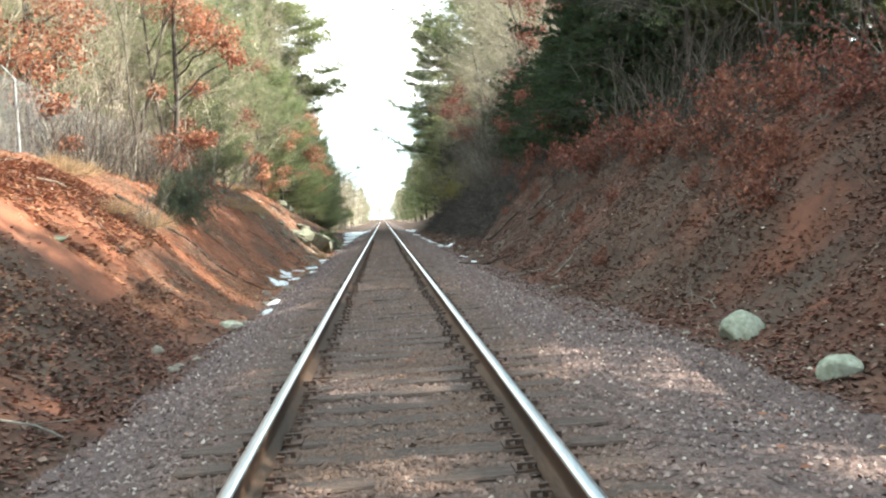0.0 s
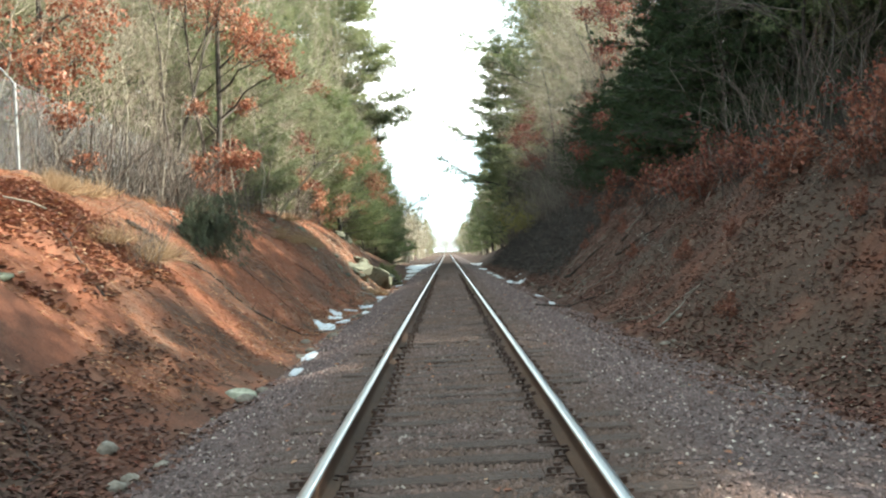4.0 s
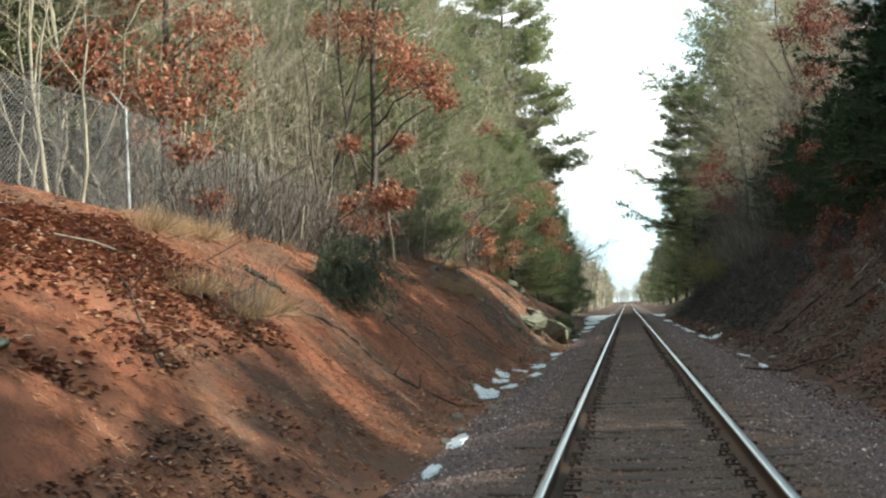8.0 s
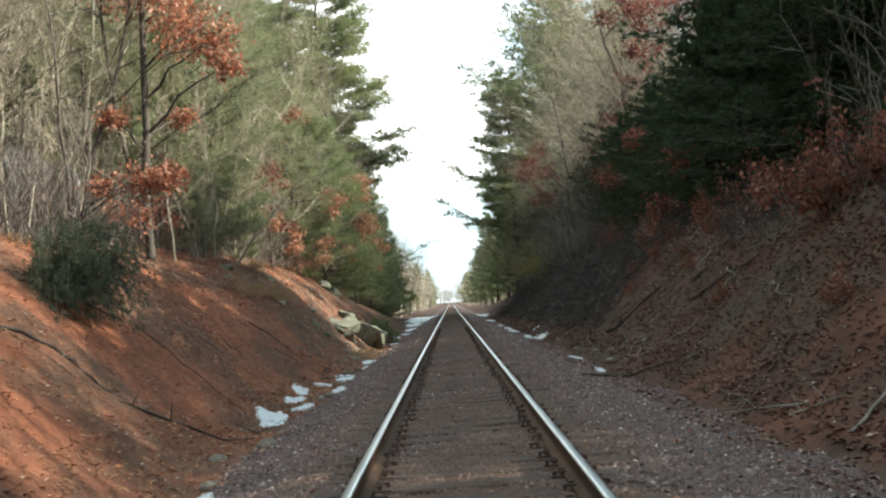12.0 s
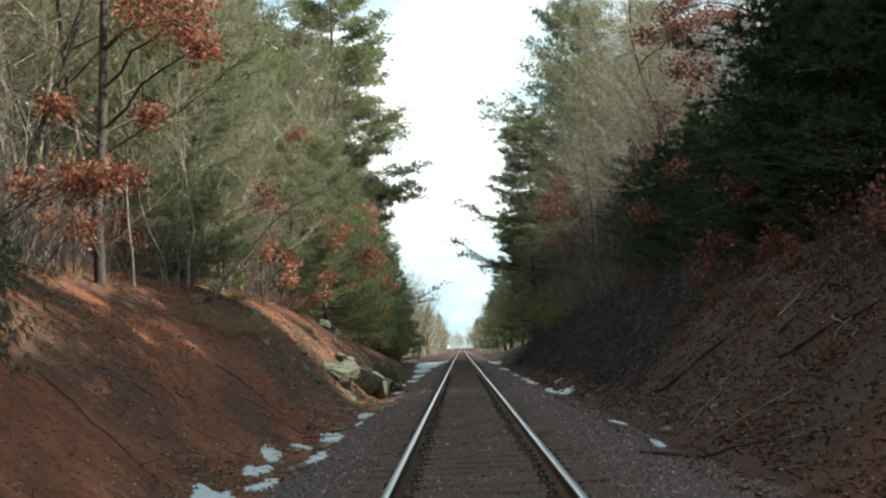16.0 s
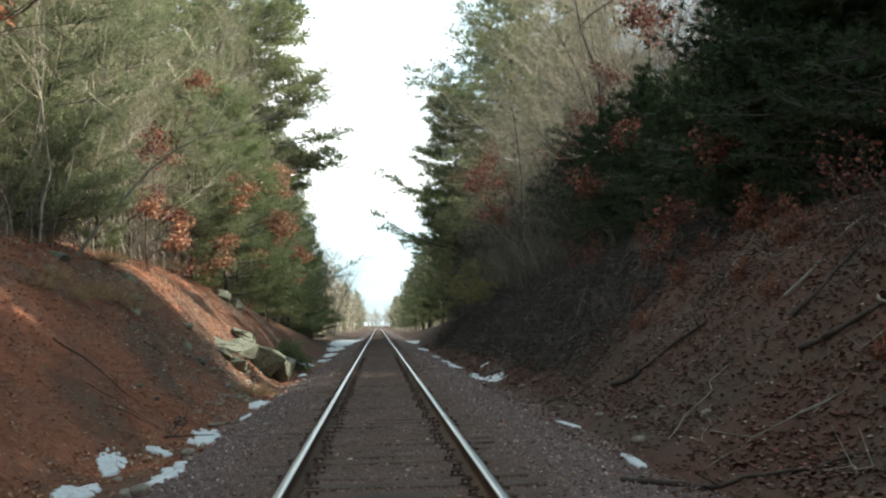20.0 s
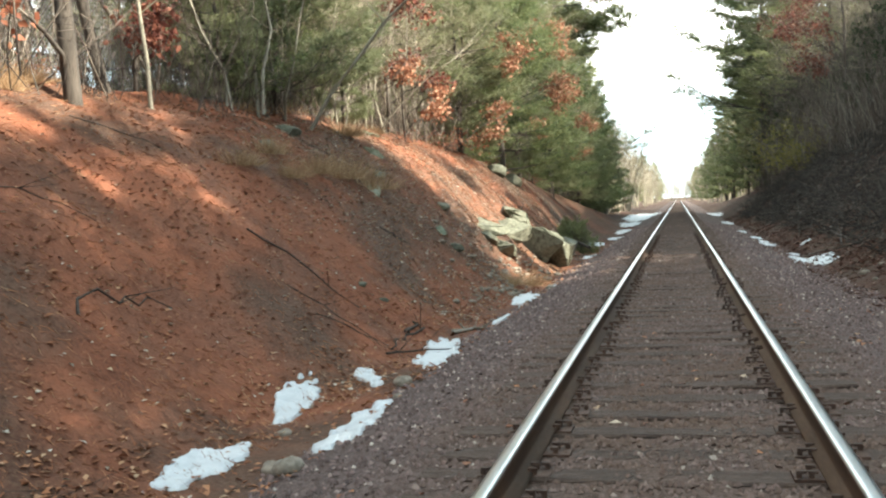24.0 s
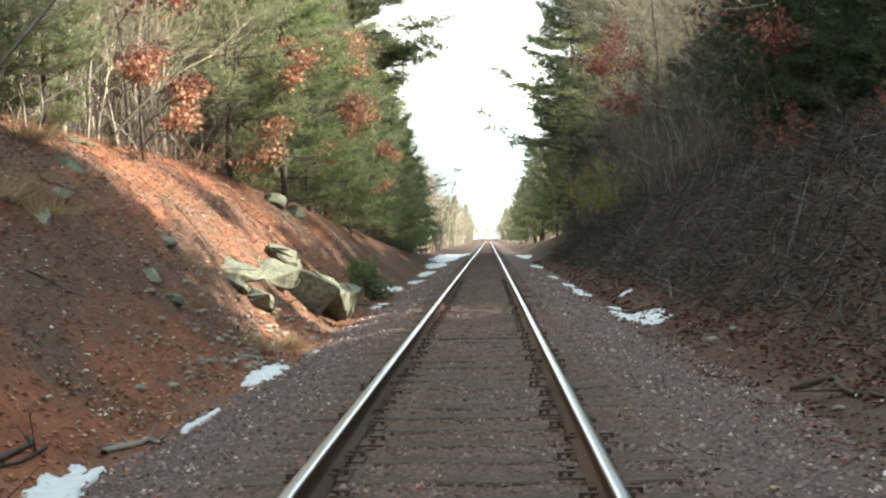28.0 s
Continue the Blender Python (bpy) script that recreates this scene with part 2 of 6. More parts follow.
def ballast_material(name, stops, loose):
    """Crushed stone stained brown by rust and dirt beside the rails; loose stones each have a tone of their own."""
    m, n, l, b = node_material(name)
    vec = n.new("ShaderNodeTexCoord").outputs["Object"]
    big, fine = noise_node(n, l, 0.8, 5, 0.65, vec), noise_node(n, l, 42, 4, 0.7, vec)
    r = ramp_node(n, stops)
    if loose:
        l.new(n.new("ShaderNodeNewGeometry").outputs["Random Per Island"], r.inputs["Fac"])
    else:
        l.new(fine.outputs["Fac"], r.inputs["Fac"])
    xyz = n.new("ShaderNodeSeparateXYZ")
    l.new(vec, xyz.inputs[0])

    def math_node(op, a, k):
        q = n.new("ShaderNodeMath")
        q.operation = op
        l.new(a, q.inputs[0])
        if isinstance(k, float):
            q.inputs[1].default_value = k
        elif k is not None:
            l.new(k, q.inputs[1])
        return q.outputs["Value"]

    gap = math_node("ABSOLUTE", math_node("SUBTRACT", math_node("ABSOLUTE", xyz.outputs["X"], None), 0.7525), None)
    near = n.new("ShaderNodeMapRange")
    near.inputs["From Min"].default_value, near.inputs["From Max"].default_value = 0.08, 0.50
    near.inputs["To Min"].default_value, near.inputs["To Max"].default_value = 0.85, 0.0
    l.new(gap, near.inputs["Value"])
    stain = n.new("ShaderNodeMapRange")
    stain.inputs["From Min"].default_value, stain.inputs["From Max"].default_value = 0.36, 0.60
    stain.inputs["To Min"].default_value = 0.35
    l.new(big.outputs["Fac"], stain.inputs["Value"])
    inner = n.new("ShaderNodeMapRange")
    inner.inputs["From Min"].default_value, inner.inputs["From Max"].default_value = 1.7, 1.0
    inner.inputs["To Max"].default_value = 0.80
    l.new(math_node("ABSOLUTE", xyz.outputs["X"], None), inner.inputs["Value"])
    brown = ramp_node(n, [(0.3, (0.056, 0.032, 0.022)), (0.55, (0.124, 0.074, 0.050)), (0.75, (0.190, 0.122, 0.086))])
    l.new(fine.outputs["Fac"], brown.inputs["Fac"])
    rust = n.new("ShaderNodeMixRGB")
    l.new(math_node("MAXIMUM", math_node("MULTIPLY", near.outputs["Result"], stain.outputs["Result"]), math_node("MULTIPLY", inner.outputs["Result"], stain.outputs["Result"])), rust.inputs["Fac"])
    l.new(r.outputs["Color"], rust.inputs[1])
    l.new(brown.outputs["Color"], rust.inputs[2])
    l.new(rust.outputs["Color"], b.inputs["Base Color"])
    b.inputs["Roughness"].default_value, b.inputs["Specular IOR Level"].default_value = 0.92, 0.25
    if not loose:
        bp = n.new("ShaderNodeBump")
        bp.inputs["Strength"].default_value, bp.inputs["Distance"].default_value = 0.9, 0.02
        l.new(fine.outputs["Fac"], bp.inputs["Height"])
        l.new(bp.outputs["Normal"], b.inputs["Normal"])
    return m


M_BALLAST = ballast_material("ballast_bed", [(0.3, (0.046, 0.030, 0.026)), (0.5, (0.106, 0.072, 0.064)), (0.68, (0.178, 0.126, 0.112))], False)
M_STONE = ballast_material("ballast_stones", [(0.0, (0.064, 0.042, 0.038)), (0.5, (0.128, 0.086, 0.078)), (0.85, (0.188, 0.129, 0.118)), (0.97, (0.28, 0.21, 0.185)), (1.0, (0.46, 0.39, 0.33))], True)
M_TIE = surface("weathered_tie", [(0.3, (0.026, 0.016, 0.012)), (0.5, (0.070, 0.042, 0.031)), (0.70, (0.165, 0.112, 0.086))], 2.2, 0.92, 0.9, 26.0, stretch=(0.8, 6.0, 6.0), blotch=0.6)
M_RUST = surface("rusted_steel", [(0.3, (0.035, 0.022, 0.017)), (0.55, (0.085, 0.045, 0.030)), (0.75, (0.16, 0.075, 0.040))], 5.0, 0.75, 0.4, 60.0, metal=0.35)
M_RAILSIDE = surface("rail_side", [(0.3, (0.040, 0.025, 0.018)), (0.6, (0.120, 0.070, 0.045)), (0.8, (0.21, 0.125, 0.078))], 4.0, 0.6, 0.2, 50.0, metal=0.4, stretch=(1, 0.15, 1))
M_RAILTOP = surface("polished_rail_head", [(0.3, (0.46, 0.47, 0.48)), (0.7, (0.66, 0.67, 0.68))], 3.0, 0.30, 0.05, 60.0, metal=0.95, stretch=(4, 0.05, 1))
M_SNOW = surface("old_snow", [(0.3, (0.42, 0.435, 0.455)), (0.6, (0.58, 0.59, 0.605)), (0.8, (0.36, 0.335, 0.31))], 9.0, 0.6, 0.4, 70.0)
M_ROCK = surface("lichened_granite", [(0.28, (0.085, 0.085, 0.060)), (0.45, (0.22, 0.225, 0.165)), (0.6, (0.34, 0.345, 0.27)), (0.78, (0.46, 0.455, 0.385))], 2.6, 0.92, 0.7, 20.0, blotch=0.45)
M_OUTCROP = surface("cracked_lichened_rock", [(0.32, (0.026, 0.024, 0.018)), (0.43, (0.088, 0.088, 0.063)), (0.55, (0.130, 0.133, 0.098)), (0.78, (0.20, 0.20, 0.155))], 3.2, 0.95, 1.0, 14.0, blotch=0.7)
M_TANSTONE = surface("tan_stone", [(0.28, (0.085, 0.068, 0.052)), (0.5, (0.20, 0.165, 0.13)), (0.75, (0.34, 0.29, 0.235))], 6.0, 0.92, 0.6, 24.0)
M_MOSS = surface("mossy_stone", [(0.28, (0.05, 0.055, 0.035)), (0.5, (0.12, 0.13, 0.085)), (0.75, (0.22, 0.22, 0.17))], 6.0, 0.95, 0.7, 24.0)
M_BARKDARK = surface("dark_bark", [(0.3, (0.030, 0.025, 0.021)), (0.6, (0.085, 0.070, 0.058)), (0.8, (0.14, 0.12, 0.10))], 5.0, 0.95, 0.8, 26.0, stretch=(3, 3, 0.5))
M_BARKPALE = surface("pale_bark", [(0.3, (0.13, 0.115, 0.088)), (0.55, (0.25, 0.225, 0.175)), (0.78, (0.38, 0.345, 0.275))], 4.0, 0.9, 0.4, 24.0, stretch=(2, 2, 0.6))
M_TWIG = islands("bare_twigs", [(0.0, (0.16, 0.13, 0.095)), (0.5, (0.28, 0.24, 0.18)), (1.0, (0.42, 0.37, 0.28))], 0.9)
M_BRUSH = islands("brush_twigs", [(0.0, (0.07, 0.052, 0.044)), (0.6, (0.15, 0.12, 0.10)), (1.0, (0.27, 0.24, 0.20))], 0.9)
# brush twigs again, darkened so that the colour carries the canopy's shade
M_SHADEBRUSH = islands("shade_dark_brush", [(0.0, (0.022, 0.018, 0.016)), (0.7, (0.062, 0.052, 0.046)), (0.96, (0.10, 0.088, 0.076)), (1.0, (0.17, 0.15, 0.13))], 0.95)
M_PINE = islands("pine_needles", [(0.0, (0.106, 0.130, 0.060)), (0.5, (0.207, 0.230, 0.112)), (1.0, (0.325, 0.330, 0.177))], 0.6, 0.5, 0.35)
M_YOUNG = islands("young_pine_needles", [(0.0, (0.106, 0.132, 0.071)), (0.55, (0.227, 0.246, 0.140)), (1.0, (0.403, 0.394, 0.240))], 0.6, 0.5, 0.35)
M_DEEPPINE = islands("deep_green_pine_needles", [(0.0, (0.081, 0.114, 0.052)), (0.55, (0.179, 0.218, 0.103)), (1.0, (0.325, 0.347, 0.174))], 0.6, 0.42, 0.2)
M_HEMLOCK = islands("hemlock_needles", [(0.0, (0.020, 0.034, 0.016)), (0.6, (0.042, 0.066, 0.028)), (1.0, (0.080, 0.108, 0.045))], 0.6, 0.25, 0.2)
M_JUNIPER = islands("juniper_needles", [(0.0, (0.040, 0.054, 0.034)), (0.6, (0.080, 0.096, 0.060)), (1.0, (0.15, 0.165, 0.11))], 0.6, 0.3, 0.0)
M_RUSSET = islands("russet_oak_leaves", [(0.0, (0.13, 0.045, 0.030)), (0.45, (0.27, 0.100, 0.060)), (0.8, (0.38, 0.165, 0.100)), (1.0, (0.50, 0.31, 0.20))], 0.42, 0.45, 0.2)
M_ORANGE = islands("peach_oak_leaves", [(0.0, (0.20, 0.080, 0.050)), (0.4, (0.34, 0.155, 0.094)), (0.8, (0.46, 0.255, 0.165)), (1.0, (0.58, 0.41, 0.29))], 0.5, 0.35, 0.2)
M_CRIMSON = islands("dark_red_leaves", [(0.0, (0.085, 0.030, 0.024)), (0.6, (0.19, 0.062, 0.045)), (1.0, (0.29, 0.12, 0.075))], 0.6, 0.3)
M_RUSTRED = islands("rust_red_leaves", [(0.0, (0.12, 0.042, 0.030)), (0.6, (0.23, 0.085, 0.055)), (1.0, (0.33, 0.16, 0.10))], 0.6, 0.35)
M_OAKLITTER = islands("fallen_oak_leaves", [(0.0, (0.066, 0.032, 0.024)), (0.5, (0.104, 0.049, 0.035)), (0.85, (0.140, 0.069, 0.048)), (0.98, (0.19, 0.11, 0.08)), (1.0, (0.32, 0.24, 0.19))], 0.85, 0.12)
M_NEEDLE = islands("fallen_needles", [(0.0, (0.165, 0.066, 0.037)), (0.5, (0.28, 0.115, 0.058)), (0.85, (0.38, 0.18, 0.095)), (1.0, (0.48, 0.33, 0.21))], 0.85, 0.1)
M_YELLOW = islands("yellow_green_leaves", [(0.0, (0.14, 0.13, 0.03)), (0.6, (0.24, 0.21, 0.05)), (1.0, (0.34, 0.29, 0.09))], 0.6, 0.35)
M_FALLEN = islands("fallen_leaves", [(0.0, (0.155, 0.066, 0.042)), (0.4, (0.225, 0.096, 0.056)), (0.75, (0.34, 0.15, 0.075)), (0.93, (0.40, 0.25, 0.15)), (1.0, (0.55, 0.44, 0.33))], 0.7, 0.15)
M_PALELEAF = islands("bleached_leaves", [(0.0, (0.20, 0.15, 0.11)), (0.6, (0.36, 0.29, 0.22)), (1.0, (0.56, 0.50, 0.42))], 0.7, 0.15)
M_STRAW = islands("dry_grass", [(0.0, (0.24, 0.145, 0.080)), (1.0, (0.47, 0.33, 0.20))], 0.8, 0.25)
M_DEADWOOD = surface("dead_wood", [(0.3, (0.09, 0.075, 0.06)), (0.55, (0.22, 0.19, 0.155)), (0.75, (0.36, 0.32, 0.27))], 4.0, 0.95, 0.6, 30.0, stretch=(1, 1, 1))
M_CUTWOOD = surface("weathered_cut_branches", [(0.3, (0.045, 0.037, 0.032)), (0.55, (0.105, 0.09, 0.078)), (0.75, (0.20, 0.178, 0.155))], 3.0, 0.95, 0.6, 30.0)
M_DARKLOG = surface("rotten_log", [(0.3, (0.02, 0.015, 0.012)), (0.6, (0.06, 0.042, 0.032)), (0.8, (0.11, 0.08, 0.06))], 4.0, 0.95, 0.8, 24.0)
M_GALV = surface("galvanised_steel", [(0.3, (0.20, 0.205, 0.21)), (0.7, (0.33, 0.335, 0.34))], 6.0, 0.5, 0.1, 60.0, metal=0.6)
M_WIRE = surface("old_chain_link", [(0.3, (0.16, 0.16, 0.17)), (0.7, (0.30, 0.30, 0.31))], 6.0, 0.6, 0.1, 60.0, metal=0.5)


# ---- building blocks ----
def arrays_mesh(name, v, f, mat, smooth=False):
    """A mesh from an array of corners and one of faces with equal corner counts."""
    v, f = np.asarray(v, np.float32).reshape(-1, 3), np.asarray(f, np.int32)
    me = bpy.data.meshes.new(name)
    k = f.shape[1]
    me.vertices.add(len(v))
    me.vertices.foreach_set("co", v.ravel())
    me.loops.add(f.size)
    me.loops.foreach_set("vertex_index", f.ravel())
    me.polygons.add(len(f))
    me.polygons.foreach_set("loop_start", np.arange(0, f.size, k, dtype=np.int32))
    me.polygons.foreach_set("loop_total", np.full(len(f), k, np.int32))
    me.update(calc_edges=True)
    if smooth:
        me.polygons.foreach_set("use_smooth", np.ones(len(f), bool))
    me.materials.append(mat)
    return me


def piece(name, me, parent=None, label="", at=None):
    ob = new(name, me)
    if parent is not None:
        ob.parent = parent
    if at is not None:
        ob.matrix_basis = at
    if label:
        ob["label"] = label
    return ob


def part(name, bm, material, parent, label="", smooth=False):
    me = bpy.data.meshes.new(name)
    if smooth:
        for f in bm.faces:
            f.smooth = True
    bm.to_mesh(me)
    bm.free()
    me.materials.append(material)
    return piece(name, me, parent, label)


def holder(name, label, category, group="", at=None, kind=""):
    ob = new(name)
    ob.empty_display_size = 0.2
    if at is not None:
        ob.matrix_basis = at
    return tagged(ob, label, category, group, kind)


def unit(v):
    return v / np.maximum(np.linalg.norm(v, axis=-1, keepdims=True), 1e-9)


def tubes(segs, k=4):
    """Tapered prisms along rows of start, end and their two radii."""
    s = np.asarray(segs, float)
    a, b, ra, rb = s[:, 0:3], s[:, 3:6], s[:, 6], s[:, 7]
    d = unit(b - a)
    ref = np.where(np.abs(d[:, 2:3]) > 0.9, [[1.0, 0, 0]], [[0, 0, 1.0]])
    u = unit(np.cross(d, ref))
    w = np.cross(d, u)
    ang = np.arange(k) * 2 * np.pi / k
    ring = u[:, None] * np.cos(ang)[None, :, None] + w[:, None] * np.sin(ang)[None, :, None]
    v = np.concatenate([a[:, None] + ring * ra[:, None, None], b[:, None] + ring * rb[:, None, None]], 1)
    base = (np.arange(len(s)) * 2 * k)[:, None, None]
    j = np.arange(k)
    q = np.stack([j, (j + 1) % k, (j + 1) % k + k, j + k], 1)[None]
    return v.reshape(-1, 3), (base + q).reshape(-1, 4)


def chain(pts, radii, k=7):
    """One unbroken tapered tube through the points, closed at its end."""
    p = np.asarray(pts, float)
    d = unit(np.gradient(p, axis=0))
    v, f = [], []
    ang = np.arange(k) * 2 * np.pi / k
    for i in range(len(p)):
        ref = np.array([1.0, 0, 0]) if abs(d[i, 2]) > 0.75 else np.array([0, 0, 1.0])
        u = unit(np.cross(d[i], ref))
        w = np.cross(d[i], u)
        v.append(p[i] + (u[None] * np.cos(ang)[:, None] + w[None] * np.sin(ang)[:, None]) * radii[i])
        if i:
            f += [((i - 1) * k + j, (i - 1) * k + (j + 1) % k, i * k + (j + 1) % k, i * k + j) for j in range(k)]
    return np.concatenate(v), np.array(f)


def join(*pairs):
    v, f, at = [], [], 0
    for a, b in pairs:
        v.append(a)
        f.append(np.asarray(b) + at)
        at += len(a)
    return np.concatenate(v), np.concatenate(f)


def blades(rng, at, way, per, length, width, spread):
    """Thin needles fanning out from each point."""
    n = len(at)
    d = unit(np.repeat(unit(way), per, 0) + rng.normal(0, spread, (n * per, 3)))
    p = np.repeat(at, per, 0)
    ln = length * rng.uniform(0.6, 1.15, (n * per, 1))
    side = unit(np.cross(d, rng.normal(0, 1, (n * per, 3)))) * width * 0.5
    v = np.stack([p - side, p + side, p + d * ln], 1).reshape(-1, 3)
    return v, np.arange(len(v)).reshape(-1, 3)


def leaves(rng, at, size, flat=0.0):
    """Small leaves folded along the midrib, turned at random; flat lays them down."""
    n = len(at)
    nrm = rng.normal(0, 1, (n, 3))
    nrm[:, 2] = np.abs(nrm[:, 2]) + flat
    nrm = unit(nrm)
    u = unit(np.cross(nrm, rng.normal(0, 1, (n, 3))))
    w = np.cross(nrm, u)
    s = size * rng.uniform(0.55, 1.2, (n, 1))
    fold = nrm * s * rng.uniform(0.05, 0.3, (n, 1))
    v = np.stack([at - u * s * 0.6, at + w * s * 0.38 + fold, at + u * s * 0.6, at - w * s * 0.38 + fold], 1).reshape(-1, 3)
    i = np.arange(n)[:, None] * 4
    return v, np.concatenate([i + [0, 1, 2], i + [0, 2, 3]], 0)


def lerp_table(x, table):
    xs, ys = zip(*table)
    return np.interp(x, xs, ys)


def wave(x, y, seed, size):
    """A smooth uneven field between about -1 and 1."""
    r = np.random.default_rng(seed)
    out = 0
    for k in range(7):
        a, ph, f = r.uniform(0, 2 * np.pi), r.uniform(0, 2 * np.pi), (0.6 + 0.45 * k) / size
        out = out + np.sin((x * np.cos(a) + y * np.sin(a)) * f * 2 * np.pi + ph) / (1 + 0.5 * k)
    return out / 2.6


# ---- shape of the cutting ----
LEFT_RISE = [(0, 0), (0.4, 0.22), (0.9, 0.62), (1.7, 1.42), (2.6, 2.22), (3.8, 2.98), (5.1, 3.5), (8, 3.75), (20, 4.1), (60, 4.6)]
RIGHT_RISE = [(0, 0), (0.5, 0.22), (0.9, 0.52), (1.9, 1.5), (2.9, 2.55), (3.9, 3.2), (5.0, 3.55), (8, 3.75), (20, 4.1), (60, 4.6)]
LEFT_FOOT = [(-60, 2.3), (10, 2.3), (20, 2.35), (24, 2.6), (28, 3.0), (32, 3.1), (36, 3.2), (39, 2.75), (45, 2.65), (52, 2.6), (64, 3.1), (80, 3.2), (400, 3.4)]
RIGHT_FOOT = [(-60, 3.6), (6, 3.7), (14.5, 3.75), (19, 3.4), (25, 3.05), (34, 2.8), (50, 2.8), (80, 3.0), (400, 3.2)]
LEFT_STEEP = [(0, 0.9), (16, 0.92), (22, 1.0), (40, 1.08), (46, 1.25), (60, 1.2), (75, 1.0)]
LEFT_TALL = [(-60, 0.7), (0, 0.98), (70, 1.0), (85, 0.72), (100, 0.35), (118, 0.10), (400, 0.05)]
RIGHT_TALL = [(-60, 0.7), (0, 0.95), (20, 1.0), (80, 1.0), (100, 0.75), (140, 0.4), (200, 0.12), (400, 0.06)]


def ground_z(x, y):
    x, y = np.asarray(x, float), np.asarray(y, float)
    wob = wave(x * 0.2, y, 3, 9.0) * 0.16
    dl = (-x - lerp_table(y, LEFT_FOOT) + wob) * lerp_table(y, LEFT_STEEP)
    dr = x - lerp_table(y, RIGHT_FOOT) + wave(x * 0.2, y, 5, 8.0) * 0.2
    zl = lerp_table(dl, LEFT_RISE) * lerp_table(y, LEFT_TALL)
    zr = lerp_table(dr, RIGHT_RISE) * lerp_table(y, RIGHT_TALL)
    bank = np.where(x < 0, zl, zr)
    rough = np.clip(bank * 1.5, 0, 1)
    lumps = wave(x, y, 11, 2.6) * 0.085 + wave(x, y, 12, 0.9) * 0.03 + wave(x, y, 13, 0.4) * 0.012
    return -0.43 + bank + lumps * (0.25 + 0.75 * rough)


def rest(x, y):
    return float(ground_z(x, y))


def steps(parts):
    out = [parts[0][0]]
    for a, b, d in parts:
        out += list(np.linspace(a, b, max(2, int(round((b - a) / d)) + 1)))[1:]
    return np.array(out)


gx = steps([(-700, -60, 80), (-60, -20, 4), (-20, -9, 0.8), (-9, 9, 0.11), (9, 20, 0.8), (20, 60, 4), (60, 700, 80)])
gy = steps([(-300, -40, 20), (-40, -2, 1.0), (-2, 62, 0.14), (62, 125, 0.5), (125, 260, 4), (260, 1500, 60)])
GX, GY = np.meshgrid(gx, gy)
GZ = ground_z(GX, GY)
nx, ny = len(gx), len(gy)
gi = (np.arange(ny - 1)[:, None] * nx + np.arange(nx - 1)[None]).reshape(-1, 1)
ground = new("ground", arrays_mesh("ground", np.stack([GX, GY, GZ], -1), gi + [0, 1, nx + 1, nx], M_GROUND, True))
tagged(ground, "leaf and pine needle covered banks of a cutting", "ground", kind="structure")

# ballast bed between the banks
BED = [(-3.2, -0.75), (-2.7, -0.52), (-2.3, -0.40), (-1.75, -0.30), (-1.35, -0.212), (1.35, -0.212), (1.8, -0.28), (2.5, -0.37), (3.1, -0.45), (3.7, -0.75)]


def bed_z(x, y):
    wide = np.where(np.asarray(x) > 0, 1.0 + 0.12 * np.exp(-((np.asarray(y) - 13.0) / 7.0) ** 2), 1.0)
    edge = 1 + wave(0 * np.asarray(x), y, 21, 7.0) * 0.05
    return lerp_table(np.asarray(x) / wide / edge, BED) + wave(x, y, 22, 1.3) * 0.018 + wave(x, y, 23, 0.35) * 0.010


bx, by = np.linspace(-3.2, 4.1, 92), steps([(-40, -2, 1.0), (-2, 62, 0.16), (62, 130, 0.8), (130, 420, 10)])
BX, BY = np.meshgrid(bx, by)
bi = (np.arange(len(by) - 1)[:, None] * len(bx) + np.arange(len(bx) - 1)[None]).reshape(-1, 1)
ballast = new("ballast", arrays_mesh("ballast", np.stack([BX, BY, bed_z(BX, BY)], -1), bi + [0, 1, len(bx) + 1, len(bx)], M_BALLAST, True))
tagged(ballast, "bed of crushed grey stone under the track", "ballast", kind="structure")


# ---- railway track ----
TRACK_END, TIE_GAP = 400.0, 0.5
track = holder("railway_track", "single line of worn steel rails on weathered wooden ties", "railway track", kind="structure")


def rail_mesh():
    half = [(0.070, -0.180), (0.070, -0.170), (0.016, -0.150), (0.010, -0.130), (0.010, -0.055), (0.034, -0.040), (0.036, -0.010), (0.030, -0.002)]
    prof = half + [(0.012, 0.0), (-0.012, 0.0)] + [(-a, b) for a, b in half[::-1]]
    ys = [-40, 0, 20, 40, 60, 90, 130, 200, TRACK_END]
    k = len(prof)
    v = [(a, y, b) for y in ys for a, b in prof]
    f = [(i * k + j, i * k + j + 1, (i + 1) * k + j + 1, (i + 1) * k + j) for i in range(len(ys) - 1) for j in range(k - 1)]
    f += [(i * k + k - 1, i * k, (i + 1) * k, (i + 1) * k + k - 1) for i in range(len(ys) - 1)]
    me = arrays_mesh("rail", v, f, M_RAILSIDE)
    me.materials.append(M_RAILTOP)
    for p in me.polygons:
        c = p.center
        if c.z > -0.0075:
            p.material_index = 1
    me.flip_normals()
    return me


rail_me = rail_mesh()
for side in (-1, 1):
    piece("rail", rail_me, track, "steel rail with a polished head and rusty web", pose(0.7525 * side, 0, 0))


